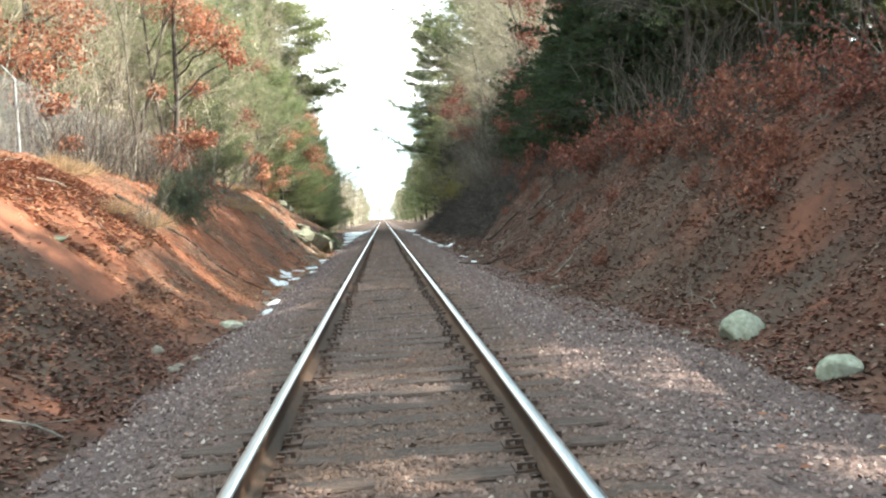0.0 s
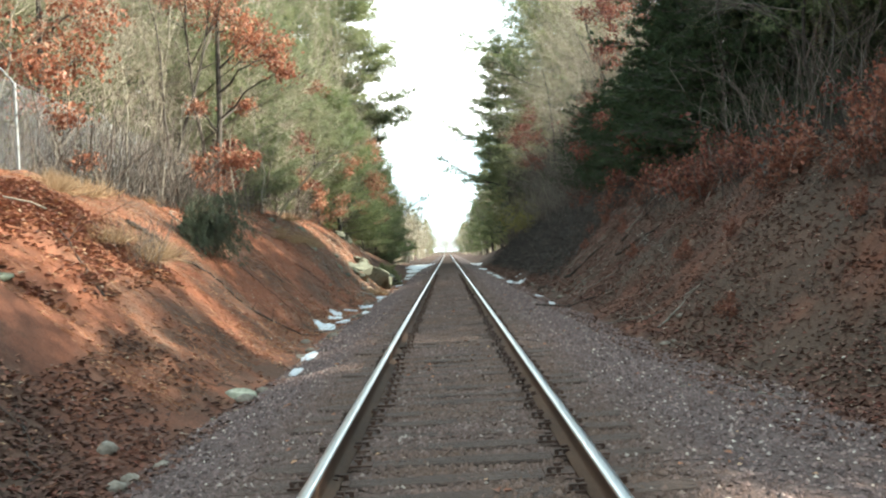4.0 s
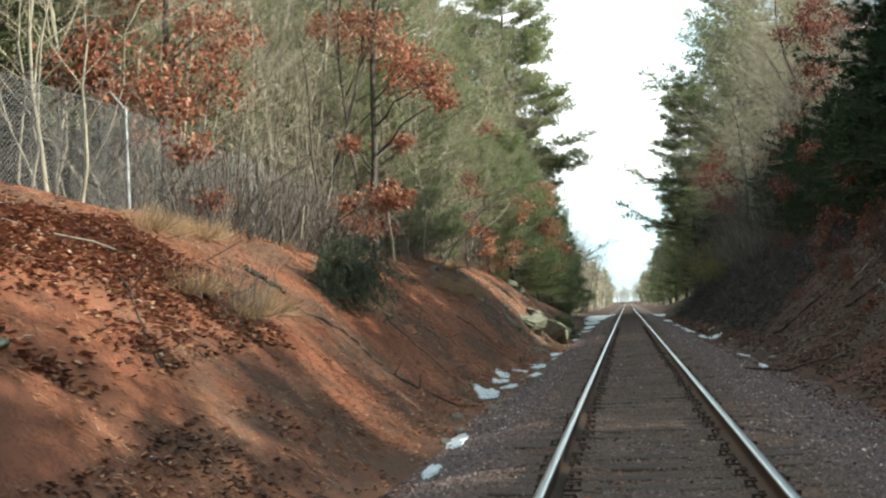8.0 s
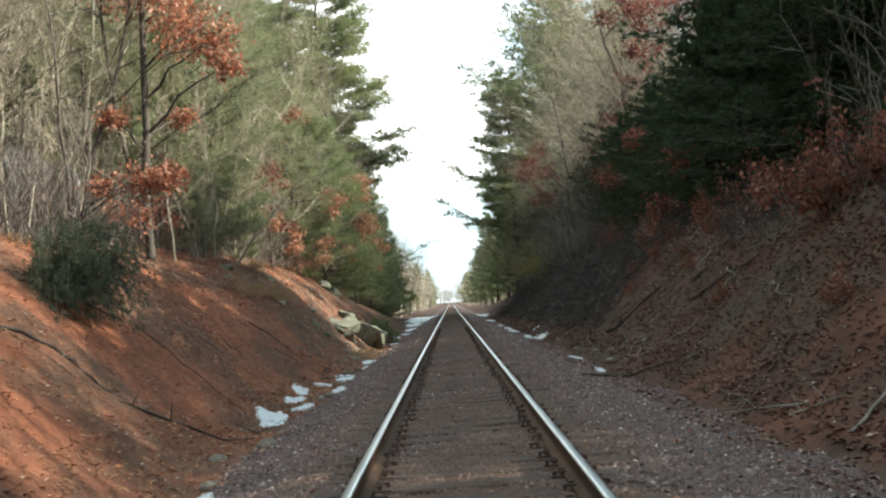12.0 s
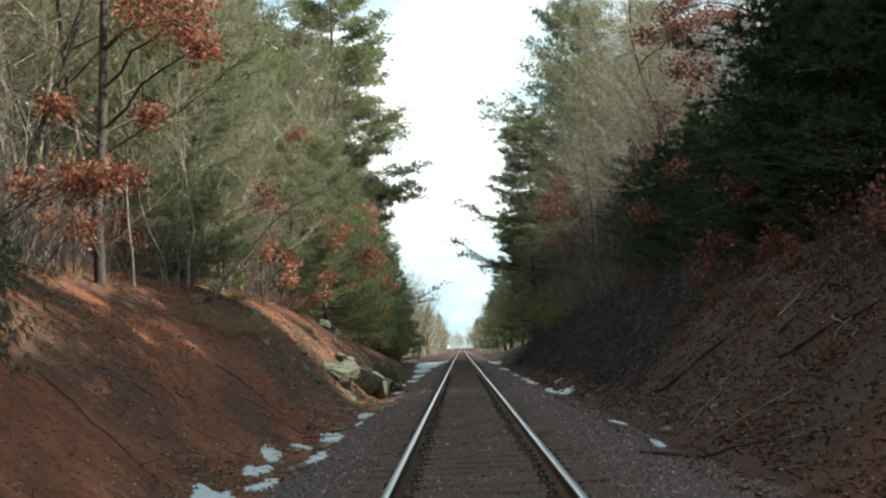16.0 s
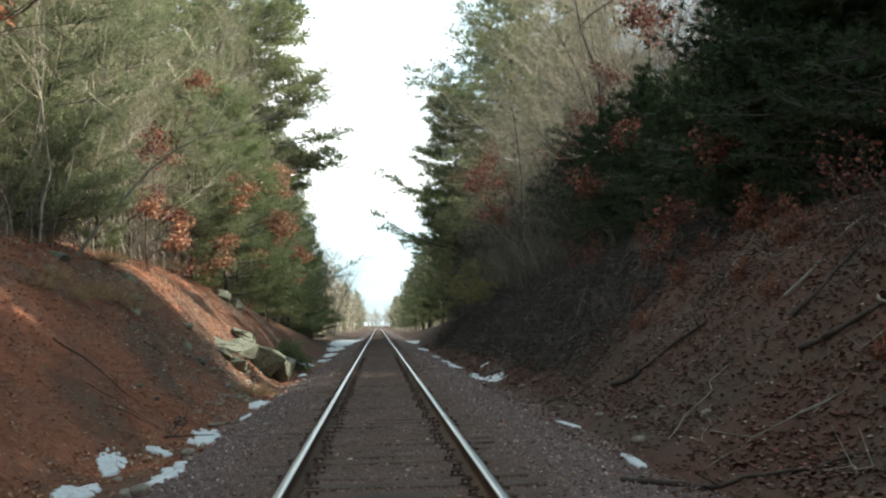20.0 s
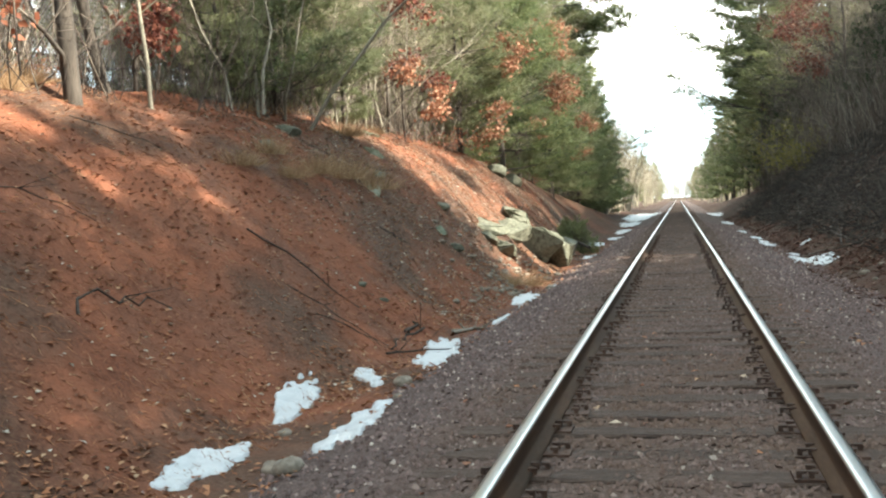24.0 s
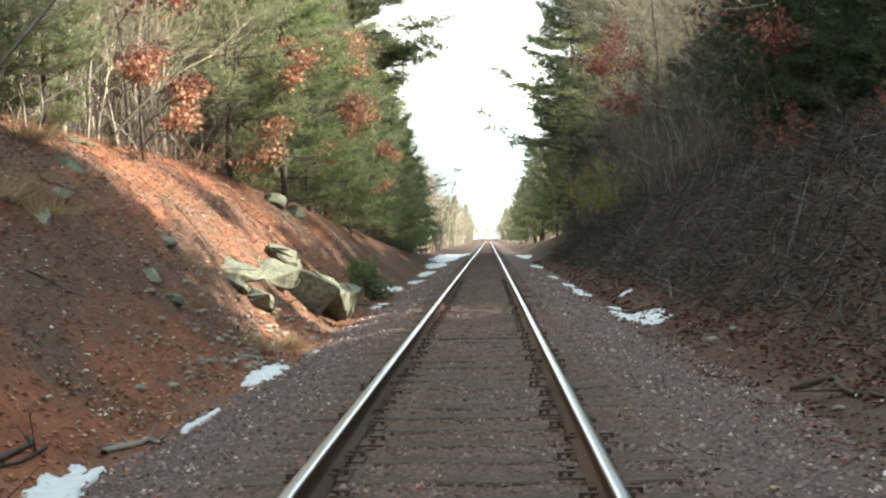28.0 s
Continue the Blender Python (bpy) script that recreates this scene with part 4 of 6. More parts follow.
# pines with bare lower trunks, sky between them; set as sun blockers, nearest unseen
shade_pine = plume_pine("shade_pine", 56, 8.6, 3.3, 2.8, 10, 5, 7, 0.25, 9, 7, 0.22, 0.034, M_DEEPPINE, "dark pine with a bare lower trunk on the shaded bank top", spot(10.8, 15.6, 0, 0.85), "dark pines with bare trunks", 0.05, 0.15, 0.1, 0.35, 0.1)
plant(shade_pine, [(12.6, 26.2, 80, 1.05), (11.2, 29.4, 200, 1.0), (13.2, 32.6, 300, 1.45), (10.9, 34.6, 30, 1.05), (14.4, 29.0, 120, 1.1), (13.0, 14.2, 250, 0.95), (15.8, 34.6, 170, 1.15), (16.0, 24.2, 60, 1.1), (12.0, 35.6, 10, 1.35), (14.2, 37.6, 140, 1.4), (11.5, 22.8, 60, 0.8), (11.4, 26.9, 150, 1.15), (11.6, 32.2, 220, 1.2), (18.5, 29.5, 340, 1.2), (15.2, 37.6, 95, 1.2), (11.2, 13.0, 210, 0.9), (18.8, 36, 265, 1.2), (10.8, 9.2, 40, 1.25), (12.6, 11.8, 110, 1.25), (12.4, 6.2, 180, 1.25), (10.4, 38.6, 75, 1.3)])
hem_c = conifer("hemlock", 9, 9.0, 3.0, 0.6, 20, 7, 28, 8, 0.30, 0.065, M_HEMLOCK, "dark evergreen standing back in the woods", "hemlock tree", spot(-12.2, 22.5), "dark hemlocks", 0.15, ragged=0.5, cone=0.5, clump=0.6)
plant(hem_c, [(-12.8, 27.5, 60, 1.0), (-12.0, 32.4, 130, 0.95), (-12.8, 37.5, 210, 1.05), (-13.2, 17.4, 290, 1.0), (-14.6, 24.6, 20, 1.2), (-14.8, 30.2, 100, 1.2), (-15, 35, 180, 1.2), (-14.4, 20, 250, 1.15)])


def drooping_shrub(name, seed, arches, mat, label, at):
    """An evergreen shrub whose branches arch out from the crest and hang down the bank."""
    rng = np.random.default_rng(seed)
    shrub = holder(name, label, "shrub", "", at)
    limbs, spots, ways = [], [], []
    for k in range(arches):
        ang = rng.normal(-0.35, 1.15)
        d = unit(np.array([np.cos(ang), np.sin(ang), rng.uniform(0.5, 2.2)]))
        ln = rng.uniform(0.7, 1.6)
        q, r = np.array([rng.normal(0, 0.12), rng.normal(0, 0.16), -0.05]), 0.014
        for i in range(7):
            e = q + d * ln / 7
            limbs.append([*q, *e, r * (1 - i / 8), r * (1 - (i + 1) / 8)])
            if i > 0:
                n = 7
                spots.append(q + (e - q) * rng.uniform(0, 1, (n, 1)) + rng.normal(0, 0.055, (n, 3)))
                ways.append(np.tile(d + [0.1, 0, -0.25], (n, 1)) + rng.normal(0, 0.35, (n, 3)))
            q = e
            d = unit(d + np.array([0.05, 0, -0.27]) + rng.normal(0, 0.07, 3))
    v, f = tubes(limbs, 4)
    tagged(piece("branchwork", arrays_mesh("branchwork", v, f, M_BARKDARK), shrub), kind="stuff")
    v, f = blades(rng, np.concatenate(spots), np.concatenate(ways), 11, 0.09, 0.008, 0.45)
    piece("foliage", arrays_mesh("foliage", v, f, mat), shrub)
    return shrub


drooping_shrub("juniper_shrub", 7, 74, M_JUNIPER, "dark green evergreen shrub hanging over the bank", spot(-5.25, 28.2, 0, 0.95, 1.5, -0.05))

# leafless trees
bare_a = broadleaf("bare_sapling", 11, 8.5, 5, 2, 4, "clump of pale leafless saplings", "sapling", spot(-8.3, 24.05), "leafless saplings", M_BARKPALE, M_TWIG, girth=0.0050)
plant(bare_a, [(-8.6, 29.6, 60, 1.0), (-8.2, 33.32, 130, 0.9), (-9.4, 26.6, 200, 1.15), (-8.0, 36.3, 270, 0.85), (-10.2, 31.43, 20, 1.2), (-9.0, 20.42, 310, 1.0), (-10.0, 39.33, 90, 1.1), (-9.0, 56.4, 45, 1.0), (-8.6, 65.4, 120, 1.1), (-7.4, 48.9, 180, 0.7), (-10.8, 22.49, 80, 1.2), (-11.5, 27.6, 150, 1.3), (-9.2, 34.58, 220, 1.1), (-11.2, 34.1, 290, 1.3), (-9.8, 16.84, 10, 1.1), (-8.9, 31.7, 340, 0.95), (-12.3, 19.39, 55, 1.3), (-12.5, 31.89, 75, 1.3)])
plant(bare_a, [(-8.4, 51.4, 95, 1.0), (-7.6, 58.4, 15, 0.8), (9.3, 69.4, 200, 1.1), (9.2, 91.4, 50, 1.2)])
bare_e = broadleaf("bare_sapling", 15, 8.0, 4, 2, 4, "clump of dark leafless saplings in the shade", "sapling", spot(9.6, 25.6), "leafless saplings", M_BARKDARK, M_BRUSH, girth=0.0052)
plant(bare_e, [(10.5, 31.43, 100, 1.1), (8.8, 79.4, 260, 1.0), (11, 19, 320, 1.1), (9.0, 29.6, 140, 0.9), (8.4, 85.4, 100, 1.0), (8.8, 73.9, 15, 1.0), (10.6, 16.34, 160, 1.1), (7.3, 64.5, 140, 0.8), (7.5, 69.6, 210, 0.9), (7.2, 74.6, 30, 0.8), (7.4, 78.4, 320, 0.85), (7.2, 83.2, 200, 0.9), (7.0, 88.6, 20, 0.85), (7.1, 93, 100, 0.85), (8.6, 57.5, 250, 0.8), (8.0, 67, 10, 0.95), (7.8, 81, 70, 0.95), (7.2, 98.5, 0, 0.9)])
plant(bare_e, [(6.9, 104, 50, 0.9), (8.9, 62, 300, 1.0), (9.0, 76.5, 80, 1.1), (8.6, 90.5, 190, 1.1)])
bare_f = broadleaf("bushy_bare_tree", 16, 14, 3, 3, 4, "dark leafless tree with dense twigs in the shade", "tree", spot(11.0, 55.6), "leafless trees", M_BARKDARK, M_BRUSH, girth=0.0075)
plant(bare_f, [(12.6, 60.4, 70, 1.0), (10.3, 64.6, 160, 0.95), (13.6, 55.0, 240, 1.05), (12.2, 69.2, 310, 1.0), (9.8, 59.6, 20, 0.8), (14.6, 64.8, 110, 1.1), (9.6, 27.0, 200, 0.65), (11.8, 25.0, 280, 0.8), (10.4, 20.6, 45, 0.7)])
bare_b = broadleaf("bare_tree", 12, 17, 1, 3, 3, "tall pale leafless tree", "tree", spot(9.8, 94.4), "leafless trees", M_BARKPALE, M_TWIG, girth=0.0080)
plant(bare_b, [(10.2, 85.4, 70, 1.3), (12.0, 77.4, 140, 1.3), (9.0, 105.4, 210, 1.25), (10.4, 71.4, 30, 1.1), (-12, 64, 280, 1.0), (-13, 45, 30, 1.0), (-11.6, 34.1, 100, 0.9), (-14, 28, 170, 1.0), (-12.5, 89.4, 240, 1.0), (-9.5, 124.4, 300, 0.8), (9.5, 123.4, 15, 0.95), (14.5, 91.4, 80, 1.3), (-13, 17, 20, 0.95), (-10.5, 49.4, 65, 0.9), (-9.8, 78.4, 190, 0.95), (11.6, 100.4, 250, 1.35), (13.5, 83.4, 310, 1.3)])
bare_c = broadleaf("bare_tree", 13, 19, 1, 3, 3, "tall dark leafless tree in the woods", "tree", spot(13.5, 27.6), "leafless trees", M_BARKDARK, M_BRUSH, girth=0.0095)
plant(bare_c, [(16, 18, 60, 1.0), (12.5, 13.31, 130, 0.95), (11.5, 67.4, 200, 0.9), (19, 23, 270, 1.05), (13, 4, 320, 1.0), (18, 42, 10, 1.0), (-16, 38, 80, 1.0), (-17, 52, 150, 1.0), (-16, 74, 220, 1.0), (-18, 24, 280, 1.0), (20, 66, 45, 1.0), (18, 84, 110, 1.0), (-20, 90, 190, 1.0), (11, 21.98, 25, 0.8), (10.4, 34.7, 95, 0.85), (12.0, 30.97, 145, 0.9), (13, 57.5, 60, 0.8), (15.5, 66, 160, 0.85)])
plant(bare_c, [(14.2, 61, 250, 0.8), (17, 72, 10, 0.9), (12.2, 53, 320, 0.75), (12.5, 58.5, 30, 0.9), (14, 63.5, 100, 1.0), (13, 68.5, 200, 0.95), (16, 70, 280, 1.0), (15, 57, 350, 0.95)])

# oaks that keep their leaves in clumps on some boughs
def bough_tree(name, seed, x, y, height, girth, clumps, leaf, label, group="russet oaks"):
    """A tree whose leaves hang in a few clumps, each at the end of a limb of its own."""
    rng = np.random.default_rng(seed)
    z0 = rest(x, y)
    tree = holder(name, label, "oak tree", group, Matrix.Translation((x, y, z0)))
    hs = np.linspace(-0.2, height, 8)
    bend = np.cumsum(rng.normal(0, 0.025 * height, (8, 2)), 0) * np.linspace(0, 1, 8)[:, None]
    line = np.stack([bend[:, 0], bend[:, 1], hs], 1)
    v, f = chain(line, np.linspace(girth, girth * 0.25, 8), 7)
    piece("trunk", arrays_mesh("trunk", v, f, M_BARKDARK, True), tree)
    twigs = []
    for cx, cy, cz, r in clumps:
        end = np.array([cx - x, cy - y, cz - z0])
        foot_z = max(0.3, min(height * 0.95, end[2] - 0.35 * np.hypot(end[0], end[1]) - 0.2))
        foot = np.array([np.interp(foot_z, hs, line[:, 0]), np.interp(foot_z, hs, line[:, 1]), foot_z])
        pts = [foot + (end - foot) * s + np.array([0, 0, 0.25 * np.sin(s * np.pi)]) * np.linalg.norm(end - foot) * 0.3 + rng.normal(0, 0.04, 3) for s in np.linspace(0, 1, 6)]
        v, f = chain(pts, np.linspace(girth * 0.35, 0.010, 6), 5)
        limb = piece("limb", arrays_mesh("limb", v, f, M_BARKDARK, True), tree)
        hubs = end + rng.normal(0, r * 0.5, (max(6, int(16 * r)), 3)) * [1.15, 1.15, 0.7]
        for h in hubs:
            twigs.append([*pts[int(rng.integers(3, 6))], *h, 0.009, 0.003])
        n = int(900 * r)
        at = hubs[rng.integers(0, len(hubs), n)] + rng.normal(0, 0.2 * min(1.0, 0.45 + r), (n, 3)) * [1, 1, 0.75]
        v, f = leaves(rng, at, 0.105)
        tagged(piece("leaf_clump", arrays_mesh("leaf_clump", v, f, leaf), limb), kind="stuff")
    for k in range(14):
        s = rng.uniform(0.45, 1.0)
        p = np.array([np.interp(s * height, hs, line[:, q]) for q in range(3)])
        d = unit(rng.normal(0, 1, 3) + [0, 0, 0.4]) * height * rng.uniform(0.10, 0.24)
        mid = p + d * 0.5 + rng.normal(0, 0.1, 3)
        twigs += [[*p, *mid, girth * 0.2, girth * 0.12], [*mid, *(p + d), girth * 0.12, 0.004]]
        for q in range(4):
            twigs.append([*mid, *(mid + unit(d + rng.normal(0, 0.7, 3) * height * 0.15) * height * 0.08), 0.006, 0.002])
    v, f = tubes(twigs, 3)
    tagged(piece("twigwork", arrays_mesh("twigwork", v, f, M_BRUSH), tree), kind="stuff")
    return tree


bough_tree("russet_oak", 1, -8.6, 28.8, 9.5, 0.085, [(-8.4, 28, 5.4, 0.9), (-7.7, 28, 4.5, 0.4), (-7.6, 28.6, 3.5, 0.2), (-8.6, 26.6, 5.8, 0.75), (-7.5, 28.8, 6.8, 0.9), (-8.8, 29.2, 7.8, 1.0), (-8.0, 29.97, 5.9, 0.5)], M_RUSSET, "slim oak with clumps of rusty leaves beside the fence")
bough_tree("russet_oak", 2, -6.7, 37.6, 11.0, 0.11, [(-5.9, 37.3, 8.4, 0.85), (-4.9, 36.5, 7.2, 0.5), (-6.6, 37.3, 8.9, 0.9), (-5.3, 37.1, 7.6, 0.6), (-4.4, 36.3, 6.6, 0.35), (-7.2, 36.5, 5.7, 0.35), (-6.1, 38.93, 6.0, 0.3), (-7.6, 38.52, 9.6, 0.9), (-6.2, 36.3, 9.9, 0.8), (-6.6, 36.1, 3.6, 0.3)], M_RUSSET, "dark trunked oak with big clumps of rusty leaves")
bough_tree("russet_oak", 3, -7.4, 34.6, 5.5, 0.05, [(-5.6, 33.5, 3.95, 0.36), (-5.0, 33.3, 3.8, 0.26), (-6.3, 33.8, 3.8, 0.22)], M_RUSSET, "small oak with a low bough of orange leaves")
bough_tree("russet_oak", 4, -7.0, 52, 5.2, 0.05, [(-6.2, 51.4, 6.1, 0.62), (-6.4, 51.4, 4.7, 0.35), (-5.9, 52.4, 4.4, 0.25)], M_CRIMSON, "small oak with one clump of deep red leaves")
bough_tree("russet_oak", 5, -6.2, 63.6, 6.6, 0.06, [(-3.75, 63.0, 5.4, 0.55), (-3.9, 62.6, 4.8, 0.4), (-4.0, 63.0, 7.2, 0.42), (-3.8, 63.4, 6.5, 0.3), (-4.4, 62.0, 3.7, 0.35)], M_ORANGE, "small oak with orange leaves among pines")
bough_tree("russet_oak", 6, -6.2, 57.2, 5.6, 0.045, [(-4.5, 57.8, 5.85, 0.5), (-4.9, 57.8, 6.1, 0.3), (-5.2, 56.8, 3.2, 0.34), (-4.95, 56.9, 3.9, 0.26), (-4.7, 57.4, 5.3, 0.26)], M_ORANGE, "oak sapling with peach coloured leaves")
bough_tree("russet_oak", 14, -6.2, 50.6, 2.6, 0.035, [(-5.3, 50.0, 3.35, 0.24), (-5.3, 50.2, 3.85, 0.14), (-6.0, 50.0, 4.35, 0.26)], M_ORANGE, "oak sapling with peach coloured leaves")
bough_tree("russet_oak", 7, -8.2, 60.4, 10.0, 0.09, [(-6.7, 59.4, 10.0, 0.7), (-7.2, 59.4, 8.8, 0.4)], M_RUSSET, "oak with a few rusty leaves high up")
bough_tree("russet_oak", 8, -5.4, 73.2, 4.4, 0.045, [(-4.0, 74.4, 4.8, 0.4), (-4.6, 75.4, 3.4, 0.4), (-3.7, 70.6, 4.5, 0.36)], M_ORANGE, "oak sapling with peach coloured leaves")
bough_tree("russet_oak", 13, -7.6, 40.6, 3.4, 0.035, [(-7.0, 40.2, 4.9, 0.28), (-6.9, 39.9, 3.8, 0.3), (-7.3, 40.9, 4.2, 0.2)], M_CRIMSON, "oak sapling with dull red leaves on the crest")
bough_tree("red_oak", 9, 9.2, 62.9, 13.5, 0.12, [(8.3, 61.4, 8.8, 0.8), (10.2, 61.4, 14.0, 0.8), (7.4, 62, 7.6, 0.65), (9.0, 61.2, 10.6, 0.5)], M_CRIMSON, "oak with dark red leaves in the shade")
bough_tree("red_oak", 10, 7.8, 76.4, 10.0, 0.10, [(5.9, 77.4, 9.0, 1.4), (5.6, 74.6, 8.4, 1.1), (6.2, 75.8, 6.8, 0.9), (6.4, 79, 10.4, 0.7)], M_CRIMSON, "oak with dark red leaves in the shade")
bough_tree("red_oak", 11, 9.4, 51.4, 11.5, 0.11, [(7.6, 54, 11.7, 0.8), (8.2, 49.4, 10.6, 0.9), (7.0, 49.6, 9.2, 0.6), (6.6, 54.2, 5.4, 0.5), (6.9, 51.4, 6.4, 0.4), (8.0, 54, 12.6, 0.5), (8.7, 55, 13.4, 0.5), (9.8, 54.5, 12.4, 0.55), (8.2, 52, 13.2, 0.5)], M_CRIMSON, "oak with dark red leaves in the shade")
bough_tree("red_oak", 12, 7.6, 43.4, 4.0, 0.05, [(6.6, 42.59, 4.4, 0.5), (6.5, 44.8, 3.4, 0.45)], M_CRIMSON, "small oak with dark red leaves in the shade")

near_trunk = broadleaf("bare_tree", 61, 11, 1, 3, 3, "straight leafless tree with a dark trunk on the crest", "tree", spot(-7.35, 39.4), "leafless trees", M_BARKDARK, M_BRUSH, girth=0.0105, lean=0.05)
plant(near_trunk, [(-7.9, 36.2, 140, 0.9), (-8.6, 40.8, 260, 0.95)])
leaning_birch = broadleaf("leaning_birch", 62, 7.5, 4, 2, 4, "clump of pale leaning stems beside the young pine", "sapling", spot(-6.95, 41.9), "leafless saplings", M_BARKPALE, M_TWIG, girth=0.0052, lean=0.3)
copy_thing(leaning_birch, spot(-6.6, 44.0, 110, 0.95))
copy_thing(leaning_birch, spot(-6.9, 50.6, 230, 0.9))
bare_d = broadleaf("bushy_bare_tree", 14, 15, 3, 3, 4, "pale leafless tree with a haze of fine twigs", "tree", spot(10.8, 70), "leafless trees", M_BARKPALE, M_TWIG, girth=0.0075)
# the copy at (11.6, 20.6) is unseen, added to dapple sun on the left bank
plant(bare_d, [(11.6, 20.6, 200, 0.85), (13.2, 22.6, 100, 0.9), (10.2, 76, 50, 1.1), (11.4, 84, 160, 1.15), (11.0, 91, 230, 1.2), (15, 79, 20, 1.2), (17, 87, 120, 1.3), (-9.4, 37.2, 20, 0.8), (-10.4, 42.5, 110, 0.95), (-9.6, 50.5, 200, 0.85), (-10.4, 57.6, 260, 0.9), (-10.2, 29.5, 310, 0.8), (-11.2, 23.4, 75, 0.85), (-9.4, 74.5, 140, 0.8), (-5.9, 113, 30, 0.5), (-6.3, 118, 130, 0.6), (-5.8, 124, 220, 0.6), (-6.6, 131, 310, 0.7), (6.9, 112, 70, 0.6), (7.2, 122, 170, 0.65), (-11.4, 17.8, 15, 0.8), (-8.6, 53.4, 40, 0.9), (-8.8, 64.6, 140, 1.0), (-9.2, 79.4, 240, 1.05), (-7.8, 73.4, 330, 0.85), (-11.6, 66.4, 80, 1.2), (-11.2, 54.4, 190, 1.15), (11.6, 84.4, 185, 1.45), (13.2, 93, 290, 1.5), (10.8, 66.4, 15, 1.2), (13, 72, 220, 1.45), (12.4, 62.5, 110, 1.3)])
# pale leafless trees standing among the pines
plant(bare_b, [(-6.8, 43.2, 150, 0.5), (-6.6, 39.2, 70, 0.5), (-7.3, 49.6, 290, 0.72), (-8.6, 38.4, 20, 0.8), (-9.2, 35.5, 100, 0.85), (8.6, 66, 60, 0.85), (9.0, 72.5, 140, 0.95), (8.4, 82, 220, 0.9), (8.9, 88.5, 320, 1.0), (7.8, 97, 50, 0.8), (9.6, 59, 100, 0.9), (10.4, 79, 10, 1.1)])
plant(bare_b, [(-6.9, 53.4, 130, 0.5), (-7.6, 57.9, 250, 0.62), (-8.4, 63.4, 300, 0.8), (-7.4, 67.9, 40, 0.6), (-7.0, 72.9, 170, 0.55), (-7.6, 78.9, 220, 0.7), (-6.6, 88.4, 90, 0.6), (-6.3, 99.9, 10, 0.6), (-7.4, 93.9, 280, 0.75), (-9.6, 69.9, 55, 1.0), (-8.6, 86.4, 190, 0.9)])
plant(bare_a, [(-6.5, 46.2, 10, 0.5), (-6.6, 52.8, 60, 0.6), (-6.4, 57, 130, 0.6), (-6.1, 62.6, 210, 0.6), (-6.2, 68.8, 290, 0.65), (-6.2, 78, 330, 0.7), (-7.6, 54.2, 30, 0.85), (-7.8, 50.2, 190, 0.8), (-6.6, 59.4, 75, 0.75), (-6.3, 71.4, 165, 0.75), (-6.8, 82.9, 255, 0.85), (-6.0, 90.9, 35, 0.8), (-5.8, 102.4, 125, 0.8)])

# bushes and brush along both crests
brush = thicket("brush", 21, 1.5, 1.5, 2.4, 75, "tangle of grey leafless brush", "brush", spot(-7.4, 31.43), "brush on the bank tops", M_BRUSH)
rng = np.random.default_rng(8)
for y in np.arange(3, 130, 2.2):
    for side in (-1, 1):
        for row in range(2):
            x = side * (7.6 + row * 2.2 + rng.uniform(-0.7, 0.9) + (0.9 if y < 20 else 0))
            if (side < 0 and row == 0 and 19 < y < 26) or (side > 0 and (33 < y < 50 or rng.uniform() < (0.8 if y < 45 else 0.6))) or (side < 0 and y < 44 and rng.uniform() < 0.5):
                continue
            copy_thing(brush, spot(x, y + rng.uniform(-1.2, 1.2), rng.uniform(0, 360), rng.uniform(0.7, 1.25), rng.uniform(0.7, 1.4)))
dark_brush = thicket("dark_brush", 28, 0.9, 0.9, 1.7, 60, "dense dark leafless brush along the fence", "brush", spot(-7.0, 29.4), "brush on the bank tops", M_SHADEBRUSH)
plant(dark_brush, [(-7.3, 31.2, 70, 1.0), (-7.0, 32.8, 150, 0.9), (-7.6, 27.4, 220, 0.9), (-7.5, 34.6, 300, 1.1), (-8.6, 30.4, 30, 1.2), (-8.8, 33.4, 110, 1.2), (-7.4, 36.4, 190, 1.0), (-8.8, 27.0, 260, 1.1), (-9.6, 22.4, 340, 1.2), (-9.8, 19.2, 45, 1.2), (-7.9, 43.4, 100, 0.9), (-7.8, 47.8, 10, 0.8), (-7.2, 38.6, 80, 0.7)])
thicket("dead_brush_heap", 25, 0.55, 0.75, 0.75, 70, "low heap of dry grey twigs on the needles", "brush", spot(-4.45, 21.4), "", M_BRUSH)
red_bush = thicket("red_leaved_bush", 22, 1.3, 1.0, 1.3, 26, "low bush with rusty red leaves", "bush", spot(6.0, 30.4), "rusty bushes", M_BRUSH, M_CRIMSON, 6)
plant(red_bush, [(6.3, 28.6, 90, 1.0), (6.8, 17.3, 60, 0.8), (7.3, 47.5, 100, 0.8), (6.6, 52.5, 200, 0.8), (8.4, 20.42, 180, 1.0), (9.2, 16.84, 30, 1.1), (6.6, 35.3, 140, 0.7), (7.9, 24.56, 250, 0.9)])
rust_bush = thicket("rusty_leaved_bush", 23, 0.9, 0.9, 1.2, 18, "low bush with orange brown leaves", "bush", spot(-5.9, 53.0, 0, 0.6), "rusty bushes", M_BRUSH, M_RUSSET, 2)
plant(rust_bush, [(-5.6, 47.2, 70, 0.5), (-6.0, 40.6, 170, 0.5), (-6.3, 50.4, 40, 0.55), (-5.9, 60.5, 200, 0.8), (-7.4, 38, 260, 0.6), (-5.9, 69.5, 310, 0.8)])
slope_bush = thicket("oak_sprouts", 26, 0.7, 0.7, 0.9, 16, "low oak sprouts with rusty dead leaves on the shaded bank", "bush", spot(6.2, 24.4), "rusty bushes", M_BRUSH, M_RUSTRED, 7)
